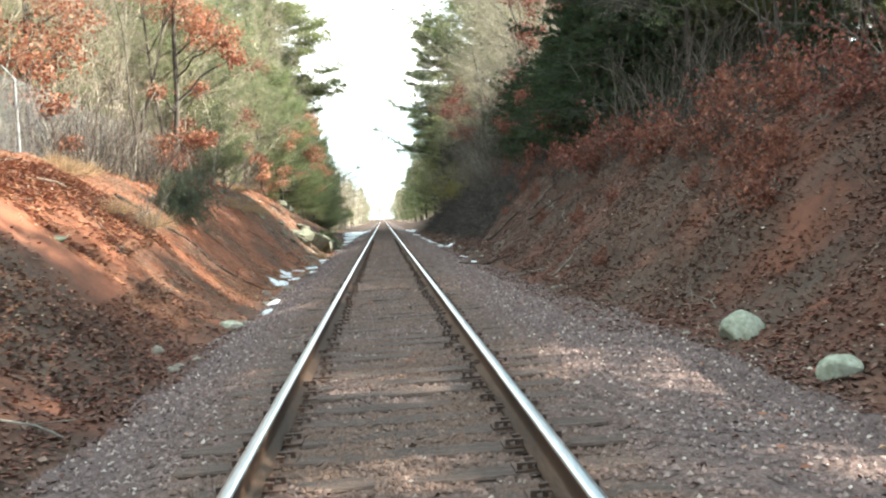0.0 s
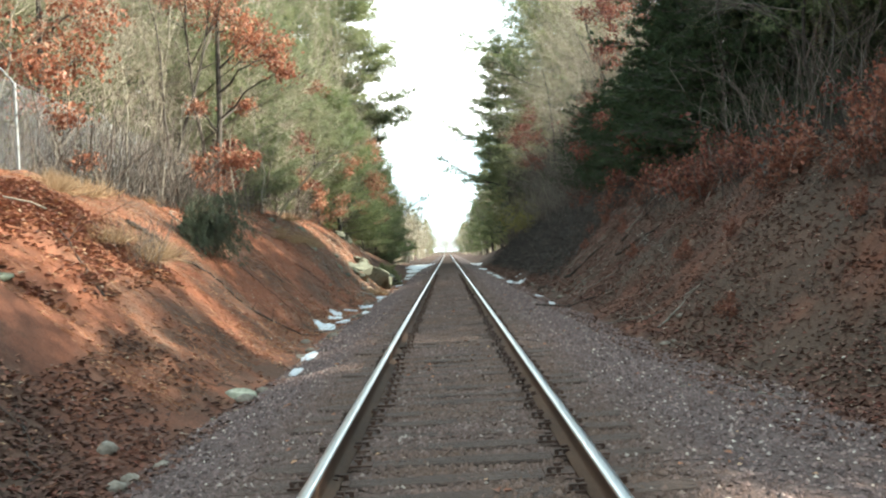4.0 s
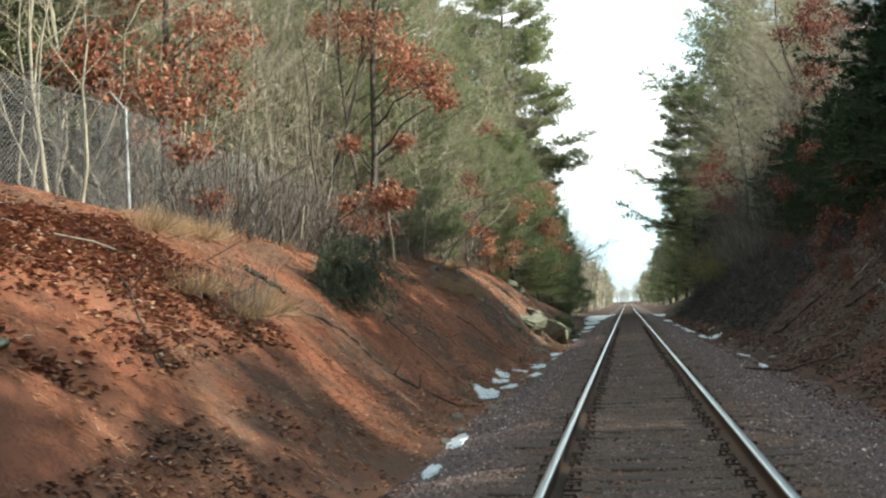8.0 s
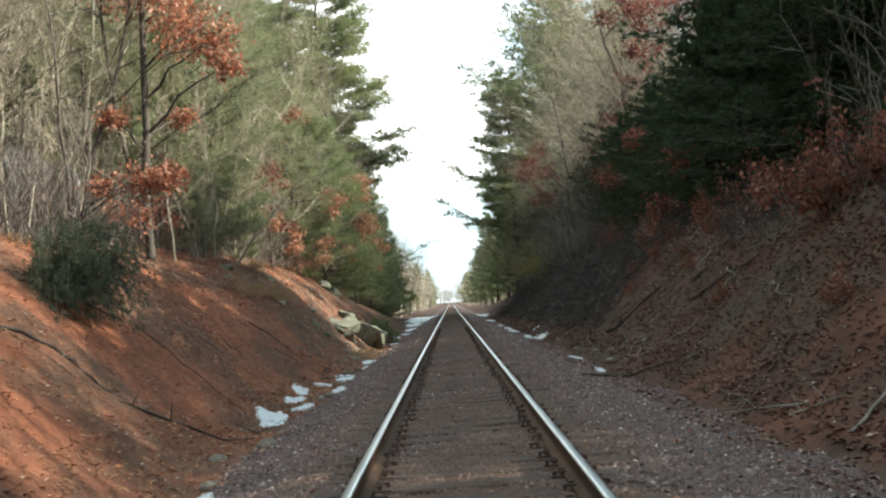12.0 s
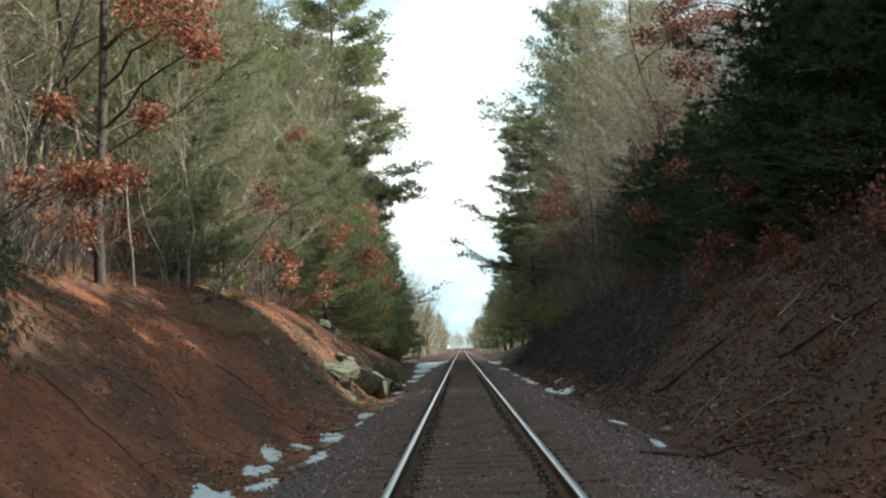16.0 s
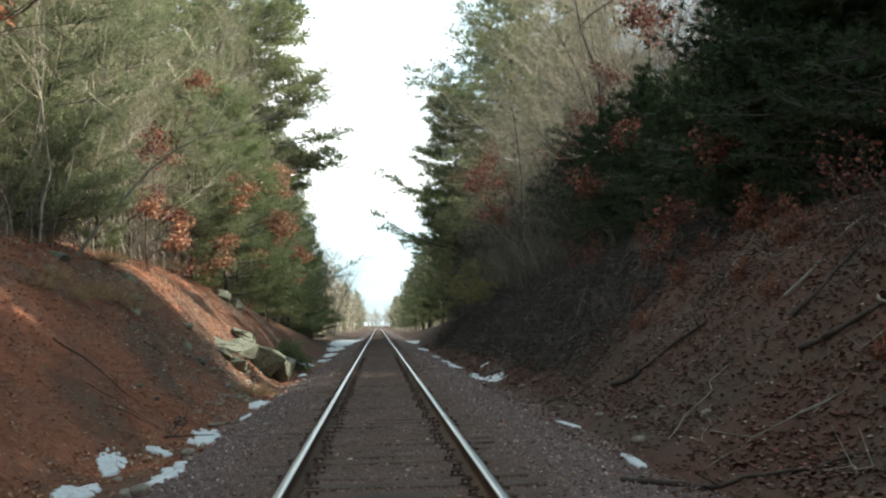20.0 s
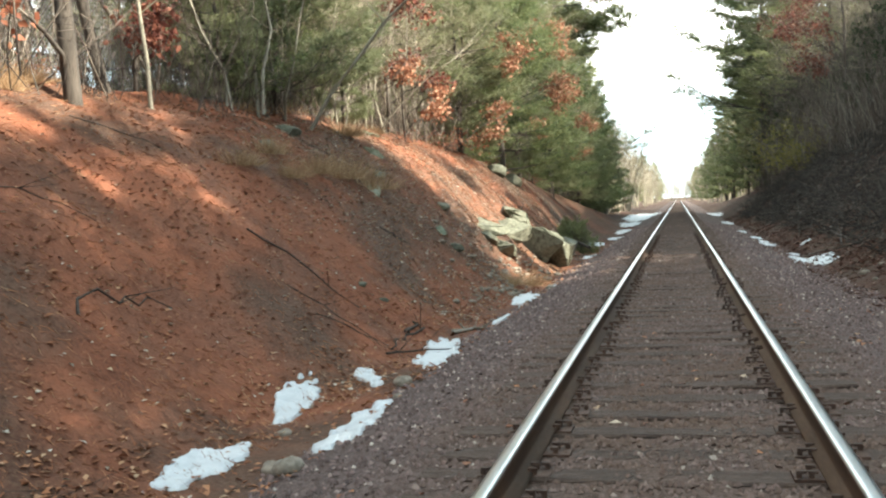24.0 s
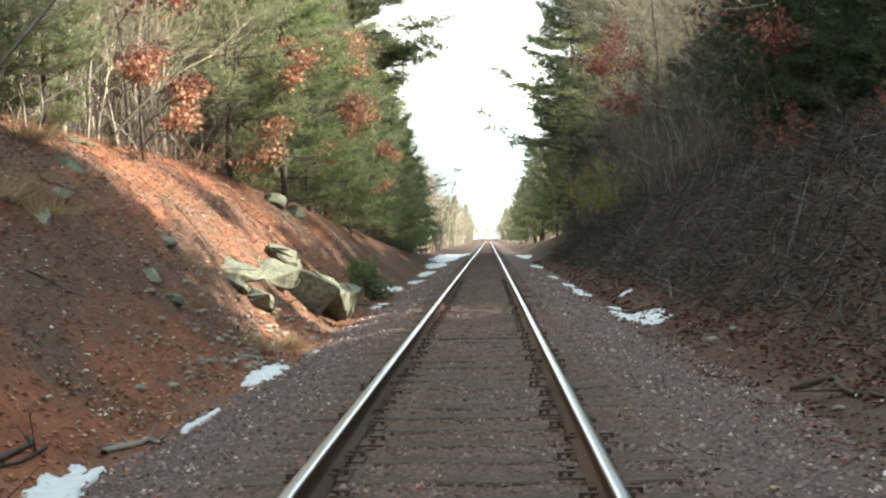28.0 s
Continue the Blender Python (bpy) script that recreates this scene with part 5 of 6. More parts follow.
plant(slope_bush, [(5.98, 30.2, 20, 0.9), (6.4, 29.2, 100, 1.0), (5.9, 19.0, 170, 0.8), (5.4, 17.0, 240, 0.7), (6.3, 21.2, 300, 0.9), (6.9, 22.6, 60, 1.0), (5.8, 24.6, 140, 0.7), (7.0, 19.8, 200, 0.9), (6.2, 33.4, 330, 0.8), (6.0, 37.4, 35, 0.7), (6.6, 40.6, 95, 0.8)])
# low brush in the near-black twig colour, shade included in it
slope_brush = thicket("slope_brush", 27, 0.9, 0.9, 1.0, 34, "low dark brush on the shaded bank", "brush", spot(6.9, 26.0), "brush on the shaded bank", M_SHADEBRUSH)
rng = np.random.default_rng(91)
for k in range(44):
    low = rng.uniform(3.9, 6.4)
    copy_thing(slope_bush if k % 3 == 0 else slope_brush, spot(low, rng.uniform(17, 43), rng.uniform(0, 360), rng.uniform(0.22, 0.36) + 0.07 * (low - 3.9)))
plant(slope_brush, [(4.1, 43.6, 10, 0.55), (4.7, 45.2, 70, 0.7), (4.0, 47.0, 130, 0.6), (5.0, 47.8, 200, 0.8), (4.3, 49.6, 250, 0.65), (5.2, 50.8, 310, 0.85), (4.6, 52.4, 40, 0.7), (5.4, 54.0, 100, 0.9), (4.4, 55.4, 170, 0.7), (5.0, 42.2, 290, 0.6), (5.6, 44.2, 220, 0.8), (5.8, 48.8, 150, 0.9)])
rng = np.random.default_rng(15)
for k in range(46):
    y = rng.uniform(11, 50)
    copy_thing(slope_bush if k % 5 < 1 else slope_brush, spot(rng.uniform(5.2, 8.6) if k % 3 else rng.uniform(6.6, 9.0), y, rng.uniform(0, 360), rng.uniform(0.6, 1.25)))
yellow_bush = thicket("yellow_bush", 24, 1.8, 1.6, 3.6, 40, "bush with sparse yellow green leaves", "bush", spot(6.4, 87.4), "", M_BRUSH, M_YELLOW, 7)
plant(yellow_bush, [(6.8, 96.4, 120, 1.1), (5.4, 75.5, 40, 0.8), (5.6, 79.5, 200, 0.75)])
plant(brush, [(6.6, 58.5, 20, 1.1, 1.3), (6.8, 62, 120, 1.2, 1.5), (6.7, 66.5, 200, 1.2, 1.6), (6.9, 71.4, 300, 1.2, 1.5), (6.6, 76, 50, 1.2, 1.6), (6.7, 80.5, 150, 1.2, 1.6), (6.5, 85.4, 240, 1.2, 1.5), (6.6, 90.5, 10, 1.2, 1.6), (6.4, 99, 80, 1.3, 1.7)])

# woods behind, on both sides
wood_bare = broadleaf("bare_tree", 33, 18, 1, 2, 4, "tall leafless tree deep in the woods", "tree", spot(27, 20), "woods behind the cutting", M_BARKDARK, M_BRUSH, girth=0.010)
wood_pine = conifer("white_pine", 34, 20, 4.6, 3.0, 22, 6, 24, 8, 0.55, 0.12, M_PINE, "pine deep in the woods", "pine tree", spot(-27, 20), "woods behind the cutting", 0.04, ragged=0.5, cone=0.5, clump=0.5)
rng = np.random.default_rng(9)
for y in np.arange(-20, 150, 6.5):
    for side in (-1, 1):
        for x in (20, 26, 34):
            src = (wood_bare, wood_bare, wood_pine, wood_pine)[int(rng.integers(4))]
            if side > 0 and src is wood_pine and rng.uniform() < 0.7:
                src = wood_bare
            copy_thing(src, spot(side * (x + rng.uniform(-2.5, 2.5)), y + rng.uniform(-3, 3), rng.uniform(0, 360), rng.uniform(0.75, 1.05) * (0.6 if side > 0 and x < 30 and (y < 36 or y > 52) else 1)))

# far along the line the trees close in
far_bare = broadleaf("bare_tree", 31, 13, 3, 2, 2, "tan leafless tree beside the line", "tree", spot(-8.0, 142), "far trees along the line", M_BARKPALE, M_TWIG, girth=0.012)
far_pine = conifer("white_pine", 32, 15, 4.2, 1.5, 18, 6, 20, 8, 0.6, 0.13, M_PINE, "pine beside the line far off", "pine tree", spot(8.5, 146), "far trees along the line", 0.08)
def far_wood(src, mats, label):
    """Far trees joined into one mesh."""
    v, f, at = [], [], 0
    for ob in src.children:
        me = ob.data
        co, ix = np.empty(len(me.vertices) * 3, np.float32), np.empty(len(me.loops), np.int32)
        me.vertices.foreach_get("co", co)
        me.loops.foreach_get("vertex_index", ix)
        for m in mats:
            r = np.array(m)
            v.append(co.reshape(-1, 3) @ r[:3, :3].T + r[:3, 3])
            f.append(ix.reshape(-1, 4) + at)
            at += len(me.vertices)
    return tagged(new("far_trees", arrays_mesh("far_trees", np.concatenate(v), np.concatenate(f), M_TWIG)), label, "trees", kind="stuff")


far_spots = []
for y in [*np.arange(112, 220, 5.0), *np.arange(222, 470, 10.0)]:
    for side in (-1, 1):
        for row in (0, 1):
            bare = rng.uniform() < (0.92 if side < 0 else 0.7)
            m = spot(side * (6.2 + 4.2 * row + rng.uniform(-0.8, 1.4)), y + rng.uniform(-2, 2), rng.uniform(0, 360), rng.uniform(0.75, 1.15) * (0.75 + 0.25 * row))
            far_spots.append(m) if bare else copy_thing(far_pine, m)
for x in np.arange(-110, 111, 7.0):
    far_spots.append(spot(x + rng.uniform(-3, 3), 860 + rng.uniform(-30, 30), rng.uniform(0, 360), rng.uniform(0.8, 1.2)))
for x in np.arange(-20, 20.1, 0.55):
    far_spots.append(spot(x + rng.uniform(-0.5, 0.5), 445 + rng.uniform(-12, 12), rng.uniform(0, 360), rng.uniform(0.5, 0.8)))
far_wood(far_bare, far_spots, "leafless tan trees closing in along the line")


# ---- rocks, snow, fallen wood ----
def boulder(name, seed, size, label, at, mat=M_ROCK, group="", facets=5):
    rng = np.random.default_rng(seed)
    bm = bmesh.new()
    bmesh.ops.create_icosphere(bm, subdivisions=4 if max(size) > 0.15 else 2, radius=1)
    cuts = [(unit(rng.normal(0, 1, 3)), rng.uniform(0.5, 0.85)) for _ in range(facets)]
    for vtx in bm.verts:
        p = np.array(vtx.co)
        for nrm, dist in cuts:
            over = p @ nrm - dist
            if over > 0:
                p = p - nrm * over * 0.97
        p = p * (1 + 0.10 * noise.noise(Vector(p) * 1.6 + Vector((seed, 0, 0))) + 0.03 * noise.noise(Vector(p) * 6 + Vector((0, seed, 0))))
        vtx.co = Vector(p * np.array(size))
    me = bpy.data.meshes.new(name)
    for f in bm.faces:
        f.smooth = facets < 9
    bm.to_mesh(me)
    bm.free()
    me.materials.append(mat)
    ob = new(name, me)
    ob.matrix_basis = at
    return tagged(ob, label, "rock", group)


def on(x, y, up=0.0, rx=0, ry=0, rz=0):
    return pose(x, y, max(rest(x, y), float(bed_z(x, y)) if -3.1 < x < 3.9 else -9) + up, rx, ry, rz)


boulder("boulder", 1, (0.25, 0.22, 0.24), "rounded grey green boulder at the foot of the bank", on(3.78, 13.62, 0.06))
boulder("boulder", 5, (0.20, 0.16, 0.15), "pale lichened boulder beside the gravel", on(3.62, 10.9, 0.05))
boulder("stone", 3, (0.20, 0.13, 0.09), "flat pale stone at the edge of the ballast", on(-2.42, 18.45, 0.04))
rng = np.random.default_rng(31)
for k in range(46):
    y = rng.uniform(4, 50)
    x = -2.2 - abs(rng.normal(0, 0.35)) if k % 3 else 3.0 + abs(rng.normal(0, 0.5))
    s = rng.uniform(0.035, 0.10)
    boulder("stone", 40 + k % 6, (s * 1.3, s, s * 0.7), "small pale stone lying at the foot of the bank", on(x, y, s * 0.25, 0, 0, rng.uniform(0, 360)), mat=M_TANSTONE, group="loose stones", facets=4)
# outcrop on the sunny bank
def slab(seed, size, label, at, group, name="outcrop_rock"):
    """An angular block split off along flat joints."""
    rng = np.random.default_rng(seed)
    bm = bmesh.new()
    for _ in range(12):
        p = rng.uniform(-1, 1, 3)
        p[int(rng.integers(3))] = rng.choice([-1, 1])
        bm.verts.new(p * rng.uniform(0.82, 1.0))
    res = bmesh.ops.convex_hull(bm, input=bm.verts)
    bmesh.ops.delete(bm, geom=list({g for g in res["geom_interior"] if isinstance(g, bmesh.types.BMVert)}), context="VERTS")
    bmesh.ops.bevel(bm, geom=list(bm.edges), offset=0.025, segments=1, affect="EDGES")
    bmesh.ops.triangulate(bm, faces=bm.faces)
    bmesh.ops.subdivide_edges(bm, edges=bm.edges, cuts=3)
    for vtx in bm.verts:
        p = vtx.co
        q = Vector((seed * 1.7, seed * 0.6, 0))
        p += Vector((noise.noise(p * 1.9 + q), noise.noise(p * 1.9 + q.zxy), noise.noise(p * 2.3 + q.yzx))) * 0.13
        p *= 1 + 0.05 * noise.noise(p * 6.5 + q) - 0.10 * max(0.0, 0.25 - abs(noise.noise(p * 2.1 + q.yzx)) * 2.5)
        vtx.co = Vector((p.x * size[0], p.y * size[1], p.z * size[2]))
    me = bpy.data.meshes.new(name)
    bm.to_mesh(me)
    bm.free()
    me.materials.append(M_OUTCROP if max(size) > 0.3 else M_MOSS)
    ob = new(name, me)
    ob.matrix_basis = at
    return tagged(ob, label, "rock", group)


for k, (x, y, sx, sy, sz, up, rz) in enumerate([(-3.80, 47.9, 0.46, 0.50, 0.26, -0.06, 12), (-3.52, 47.6, 0.36, 0.42, 0.26, -0.08, -8), (-3.20, 50.3, 0.46, 0.60, 0.52, 0.18, 22), (-2.92, 51.0, 0.38, 0.50, 0.46, 0.16, -14), (-2.80, 52.3, 0.34, 0.6, 0.42, 0.20, 10), (-2.90, 53.5, 0.30, 0.5, 0.30, 0.08, -5), (-3.75, 49.4, 0.46, 0.6, 0.24, -0.06, -30), (-3.95, 51.7, 0.5, 0.8, 0.28, -0.04, 18),
                                                  (-4.0, 44.1, 0.18, 0.24, 0.08, -0.05, -25), (-3.75, 47.4, 0.26, 0.34, 0.12, -0.05, 10), (-5.45, 45.4, 0.22, 0.24, 0.11, -0.03, 5), (-6.25, 47.7, 0.22, 0.26, 0.12, 0.0, 15)]):
    slab(10 + k, (sx, sy, sz), "pale green grey angular rock sticking out of the bank", on(x, y, up, 7 * (-1) ** k, 18 + 6 * (k % 3), rz), "rock outcrop")
rng = np.random.default_rng(33)
for k in range(150):
    x, y = -2.75 - abs(rng.normal(0, 0.45)), rng.normal(46.2, 1.8)
    s = rng.uniform(0.02, 0.065)
    boulder("stone", 60 + k % 6, (s * 1.3, s, s * 0.7), "small tan stone in the rubble below the outcrop", on(x, y, s * 0.2, 0, 0, rng.uniform(0, 360)), mat=M_TANSTONE, group="loose stones", facets=4)
boulder("bank_rock", 21, (0.40, 0.5, 0.30), "grey rock half buried in needles", on(-5.5, 58.6, -0.05), mat=M_OUTCROP, group="bank rocks")
boulder("bank_rock", 22, (0.4, 0.5, 0.28), "grey rock half buried in needles", on(-5.3, 60.4, -0.05), mat=M_OUTCROP, group="bank rocks")
boulder("bank_rock", 23, (0.24, 0.3, 0.15), "grey rock half buried in needles", on(-4.75, 42.79, -0.06), group="bank rocks")
for k, (x, y, s) in enumerate([(-4.95, 43.83, 0.15), (-5.67, 40.7, 0.17), (-6.3, 43.0, 0.24), (-3.49, 38.89, 0.06), (-3.71, 38.79, 0.07), (-4.32, 45.8, 0.14), (-3.75, 44.2, 0.13)]):
    boulder("bank_rock", 25 + k % 5, (s * 1.2, s * 1.4, s * 0.7), "small grey green rock half buried in needles", on(x, y, -0.25 * s, 0, 0, 47 * k), mat=M_OUTCROP, group="bank rocks", facets=4)
boulder("bank_rock", 24, (0.13, 0.13, 0.07), "mossy rock half buried in needles", on(-4.5, 17.24, 0.0), mat=M_MOSS, group="bank rocks")


def snow_patch(seed, x, y, w, ln, turn, label="thin patch of old snow along the ballast edge"):
    """A ragged thin sheet of melting snow, with holes, lying on what is under it."""
    n = 64
    far = 1.45
    c, s = np.cos(radians(turn)), np.sin(radians(turn))
    U, V = np.meshgrid(np.linspace(-far, far, n), np.linspace(-far, far, n))
    wx, wy = x + U * w * c - V * ln * s, y + U * w * s + V * ln * c
    body = 1 - U ** 2 - V ** 2 + 0.85 * wave(wx, wy * 0.7, seed, 0.5) + 0.6 * wave(wx, wy * 0.8, seed + 7, 0.16)
    base = np.maximum(ground_z(wx, wy), bed_z(wx, wy))
    z = base + np.clip(body * 0.12, -0.05, 0.030)
    q = (np.arange(n - 1)[:, None] * n + np.arange(n - 1)[None]).reshape(-1)
    f = q[:, None] + [0, 1, n + 1, n]
    f = f[(body.ravel()[f] > 0.0).any(1)]
    used, back = np.unique(f, return_inverse=True)
    v = np.stack([wx, wy, z], -1).reshape(-1, 3)[used]
    ob = new("snow_patch", arrays_mesh("snow_patch", v, back.reshape(-1, 4), M_SNOW, True))
    return tagged(ob, label, "snow", "snow patches")


SNOW_NEAR = [(-2.11, 20.63, 0.08, 0.35, 5), (-2.27, 23.11, 0.11, 0.6, 5), (-2.85, 29.97, 0.22, 0.85, 10), (-2.55, 31.25, 0.14, 0.5, -5), (-2.95, 32.96, 0.15, 0.7, 0), (-2.3, 34.1, 0.14, 0.9, 3), (-3.2, 35.2, 0.15, 0.75, 14), (-2.9, 36.3, 0.10, 0.45, 25), (-2.55, 37.9, 0.19, 1.2, 8), (-2.3, 40.35, 0.06, 0.5, 0), (-2.47, 43.7, 0.16, 1.3, 4), (-2.25, 45.6, 0.07, 0.4, 0)]
SNOW_FAR = [(-2.43, 55.7, 0.15, 0.8, 0), (-2.9, 63.8, 0.30, 1.5, 0), (-2.45, 68.9, 0.25, 1.5, 0), (-2.9, 91.4, 0.5, 5.0, 0), (-3.1, 107.4, 0.9, 7.0, 0), (-2.6, 77.4, 0.3, 3.0, 0), (-3.0, 121.4, 1.2, 9.0, 0)]
SNOW_SHADED = [(2.72, 37.81, 0.10, 0.4, 10), (2.7, 34, 0.07, 0.4, 0), (2.88, 50.4, 0.34, 1.3, 5), (2.6, 58.4, 0.18, 1.1, 0), (2.6, 62.9, 0.15, 1.0, 0), (3.3, 55.4, 0.12, 0.4, 0), (2.5, 69.4, 0.16, 0.9, 0), (2.6, 83.4, 0.25, 2.5, 0), (2.9, 111.4, 0.5, 6.0, 0), (2.62, 60.0, 0.14, 0.6, 0), (2.75, 53.2, 0.10, 0.35, 10)]
for k, (x, y, w, ln, turn) in enumerate(SNOW_NEAR + SNOW_FAR + SNOW_SHADED):
    snow_patch(100 + k, x, y, w, ln, turn)


def stick(name, seed, a, b, r, mat, label, group="", twigs=0, bend=1.0):
    """A fallen branch from a to b, lying on the ground, with stubs."""
    rng = np.random.default_rng(seed)
    n = 7
    pts = []
    wig = (0.016 + 0.022 * math.hypot(b[0] - a[0], b[1] - a[1])) * bend
    for i in range(n + 1):
        t = i / n
        x, y = a[0] + (b[0] - a[0]) * t + rng.normal(0, wig), a[1] + (b[1] - a[1]) * t + rng.normal(0, wig)
        z = max(rest(x, y), float(bed_z(x, y)) if -3.1 < x < 3.9 else -9) + r * 0.6 + (a[2] + (b[2] - a[2]) * t if len(a) > 2 else 0)
        pts.append((x, y, z))
    zs = np.array([p[2] for p in pts])
    line = np.maximum(zs, np.linspace(zs[0], zs[-1], n + 1))
    pts = [(p[0], p[1], line[i]) for i, p in enumerate(pts)]
    segs = []
    for k in range(twigs):
        i = int(rng.integers(1, n))
        p = np.array(pts[i])
        d = unit(np.array(pts[i + 1]) - p + rng.normal(0, 0.5, 3) * 0.8) * rng.uniform(0.25, 0.7)
        d[2] = abs(d[2]) * 0.8
        segs.append([*p, *(p + d), r * 0.4, r * 0.15])
    v, f = chain(pts, [r * (1 - 0.6 * i / n) for i in range(n + 1)], 6)
    if segs:
        v, f = join((v, f), tubes(segs, 4))
    ob = new(name, arrays_mesh(name, v, f, mat, True))
    return tagged(ob, label, "fallen branch", group)


stick("log", 1, (6.0, 26.2), (7.1, 29.2), 0.065, M_DARKLOG, "dark fallen log lying up the bank", "fallen wood", 2)


def bough(name, seed, line, r, mat, label, twigs=2, lift=0.0):
    """A crooked fallen branch along bends given in plan, lying on the ground."""
    rng = np.random.default_rng(seed)
    pts, segs = [], []
    for (xa, ya), (xb, yb) in zip(line, line[1:]):
        for t in np.linspace(0, 1, 6)[:-1]:
            pts.append([xa + (xb - xa) * t, ya + (yb - ya) * t])
    pts.append(list(line[-1]))
    pts = np.array(pts) + rng.normal(0, 0.025, (len(pts), 2))
    z = np.array([max(rest(x, y), float(bed_z(x, y)) if -3.1 < x < 3.9 else -9) for x, y in pts])
    z = np.convolve(np.pad(z, 1, mode="edge"), [0.25, 0.5, 0.25], "valid") + r * 0.7 + lift * np.linspace(0, 1, len(z))
    p = np.column_stack([pts, z])
    for k in range(twigs):
        i = int(rng.integers(1, len(p) - 1))
        d = unit(p[i + 1] - p[i] + rng.normal(0, 0.5, 3)) * rng.uniform(0.2, 0.55)
        d[2] = abs(d[2]) * 0.5
        segs.append([*p[i], *(p[i] + d), r * 0.45, r * 0.15])
    v, f = chain(p, np.linspace(r, r * 0.45, len(p)), 6)
    if segs:
        v, f = join((v, f), tubes(segs, 4))
    return tagged(new(name, arrays_mesh(name, v, f, mat, True)), label, "fallen branch", "fallen wood")


bough("branch", 2, [(2.12, 32.2), (2.7, 32.15), (3.16, 31.95), (3.8, 30.9)], 0.032, M_DARKLOG, "dark crooked branch lying at the gravel edge", 5)
bough("log", 3, [(3.62, 39.2), (4.2, 38.3), (4.75, 37.55)], 0.05, M_DARKLOG, "dark rotten log lying on the leaf litter", 2)
bough("log", 4, [(4.4, 33.5), (4.95, 32.8), (5.3, 32.0)], 0.04, M_DARKLOG, "dark rotten log lying on the leaf litter", 2)
bough("log", 6, [(4.7, 34.4), (5.6, 34.3)], 0.035, M_DARKLOG, "dark rotten log lying on the leaf litter", 2)
bough("branch", 5, [(5.0, 35.3), (5.8, 34.7)], 0.026, M_DEADWOOD, "pale bare branch leaning on the bank", 2, 0.15)
bough("branch", 7, [(5.4, 46.1), (6.4, 46.3), (7.5, 46.6)], 0.026, M_DEADWOOD, "pale bare branch lying up the bank", 2, 0.1)
bough("branch", 8, [(3.05, 41.6), (3.28, 41.2), (3.22, 40.6), (3.35, 40.1), (3.2, 39.6)], 0.035, M_DARKLOG, "dark winding branch beside the gravel", 2)
bough("branch", 18, [(3.8, 45.4), (4.4, 45.6), (5.0, 45.9)], 0.018, M_DEADWOOD, "thin pale pole lying up the bank", 0, 0.2)
bough("branch", 19, [(4.3, 55.9), (4.9, 56.1), (5.7, 56.6)], 0.035, M_DEADWOOD, "pale bare branch on the brush heap", 3, 0.3)
bough("branch", 20, [(5.5, 60.5), (5.7, 58.5), (5.95, 56.5)], 0.04, M_DEADWOOD, "pale bare branch on the brush heap", 3, 0.3)
bough("log", 21, [(-5.75, 25.3), (-5.45, 25.4), (-5.15, 25.45)], 0.06, M_DARKLOG, "short dark log lying down the needle covered bank", 0)
bough("branch", 26, [(-4.75, 25.4), (-4.3, 25.7), (-3.85, 26.0)], 0.026, M_DARKLOG, "dark branch half buried in needles", 0)
bough("branch", 22, [(-3.8, 26.1), (-3.4, 27.1), (-2.65, 27.7)], 0.022, M_DARKLOG, "dark crooked branch at the foot of the bank", 2)
bough("branch", 23, [(-5.35, 28.9), (-4.9, 29.6)], 0.02, M_DARKLOG, "thin dark branch on the needles", 1)
bough("driftwood", 24, [(-2.75, 39.3), (-2.55, 39.8), (-2.32, 39.5)], 0.032, M_DEADWOOD, "pale broken branch beside the snow", 4)
bough("branch", 25, [(-3.07, 38.4), (-3.13, 38.95)], 0.03, M_DARKLOG, "short dark branch on the needles", 0)
stick("branch", 9, (3.4, 9.5), (4.0, 10.1, 0.5), 0.022, M_DEADWOOD, "thin grey branch stuck in the bank foot", "fallen wood", 3)
stick("branch", 14, (-6.6, 18.56), (-5.2, 21.04), 0.02, M_DEADWOOD, "pale dead branch on the bank shoulder", "fallen wood", 4)
stick("branch", 15, (-2.4, 10.5), (-3.3, 9.9), 0.015, M_DEADWOOD, "thin twig among fallen leaves", "fallen wood", 2)
stick("branch", 17, (-5.2, 28.2), (-6.6, 31.79), 0.03, M_DEADWOOD, "thin dead branch on the bank shoulder", "fallen wood", 4)
rng = np.random.default_rng(77)
for k in range(150):
    y = rng.uniform(41, 66)
    x = rng.uniform(3.4, 7.7)
    ln, ang = rng.uniform(0.8, 3.0), rng.normal(0.55, 0.45)
    stick("brush_pile_branch", 200 + k, (x, y, 0.05), (x + ln * math.sin(ang) * 0.8, y + ln * math.cos(ang), rng.uniform(0.1, 0.7)), rng.uniform(0.008, 0.024), M_CUTWOOD if k % 3 else M_DARKLOG, "grey cut branch in a heap on the bank", "cut branches on the bank", 1, 0.45)
# tangled twigs of the brush heap, their colour darkened to stand for overhead shade
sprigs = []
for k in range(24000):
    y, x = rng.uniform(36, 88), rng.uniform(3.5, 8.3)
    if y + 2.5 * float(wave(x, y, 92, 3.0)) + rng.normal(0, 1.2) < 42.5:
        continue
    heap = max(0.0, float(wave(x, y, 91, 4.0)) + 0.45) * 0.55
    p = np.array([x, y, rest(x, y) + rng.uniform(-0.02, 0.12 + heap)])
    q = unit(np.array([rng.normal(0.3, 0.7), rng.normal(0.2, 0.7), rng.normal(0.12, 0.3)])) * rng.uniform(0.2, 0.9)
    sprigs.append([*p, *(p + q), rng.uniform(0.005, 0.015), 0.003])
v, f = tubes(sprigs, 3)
tagged(new("brush_sprigs", arrays_mesh("brush_sprigs", v, f, M_SHADEBRUSH)), "grey brown twigs tangled over the shaded bank", "twigs", kind="stuff")
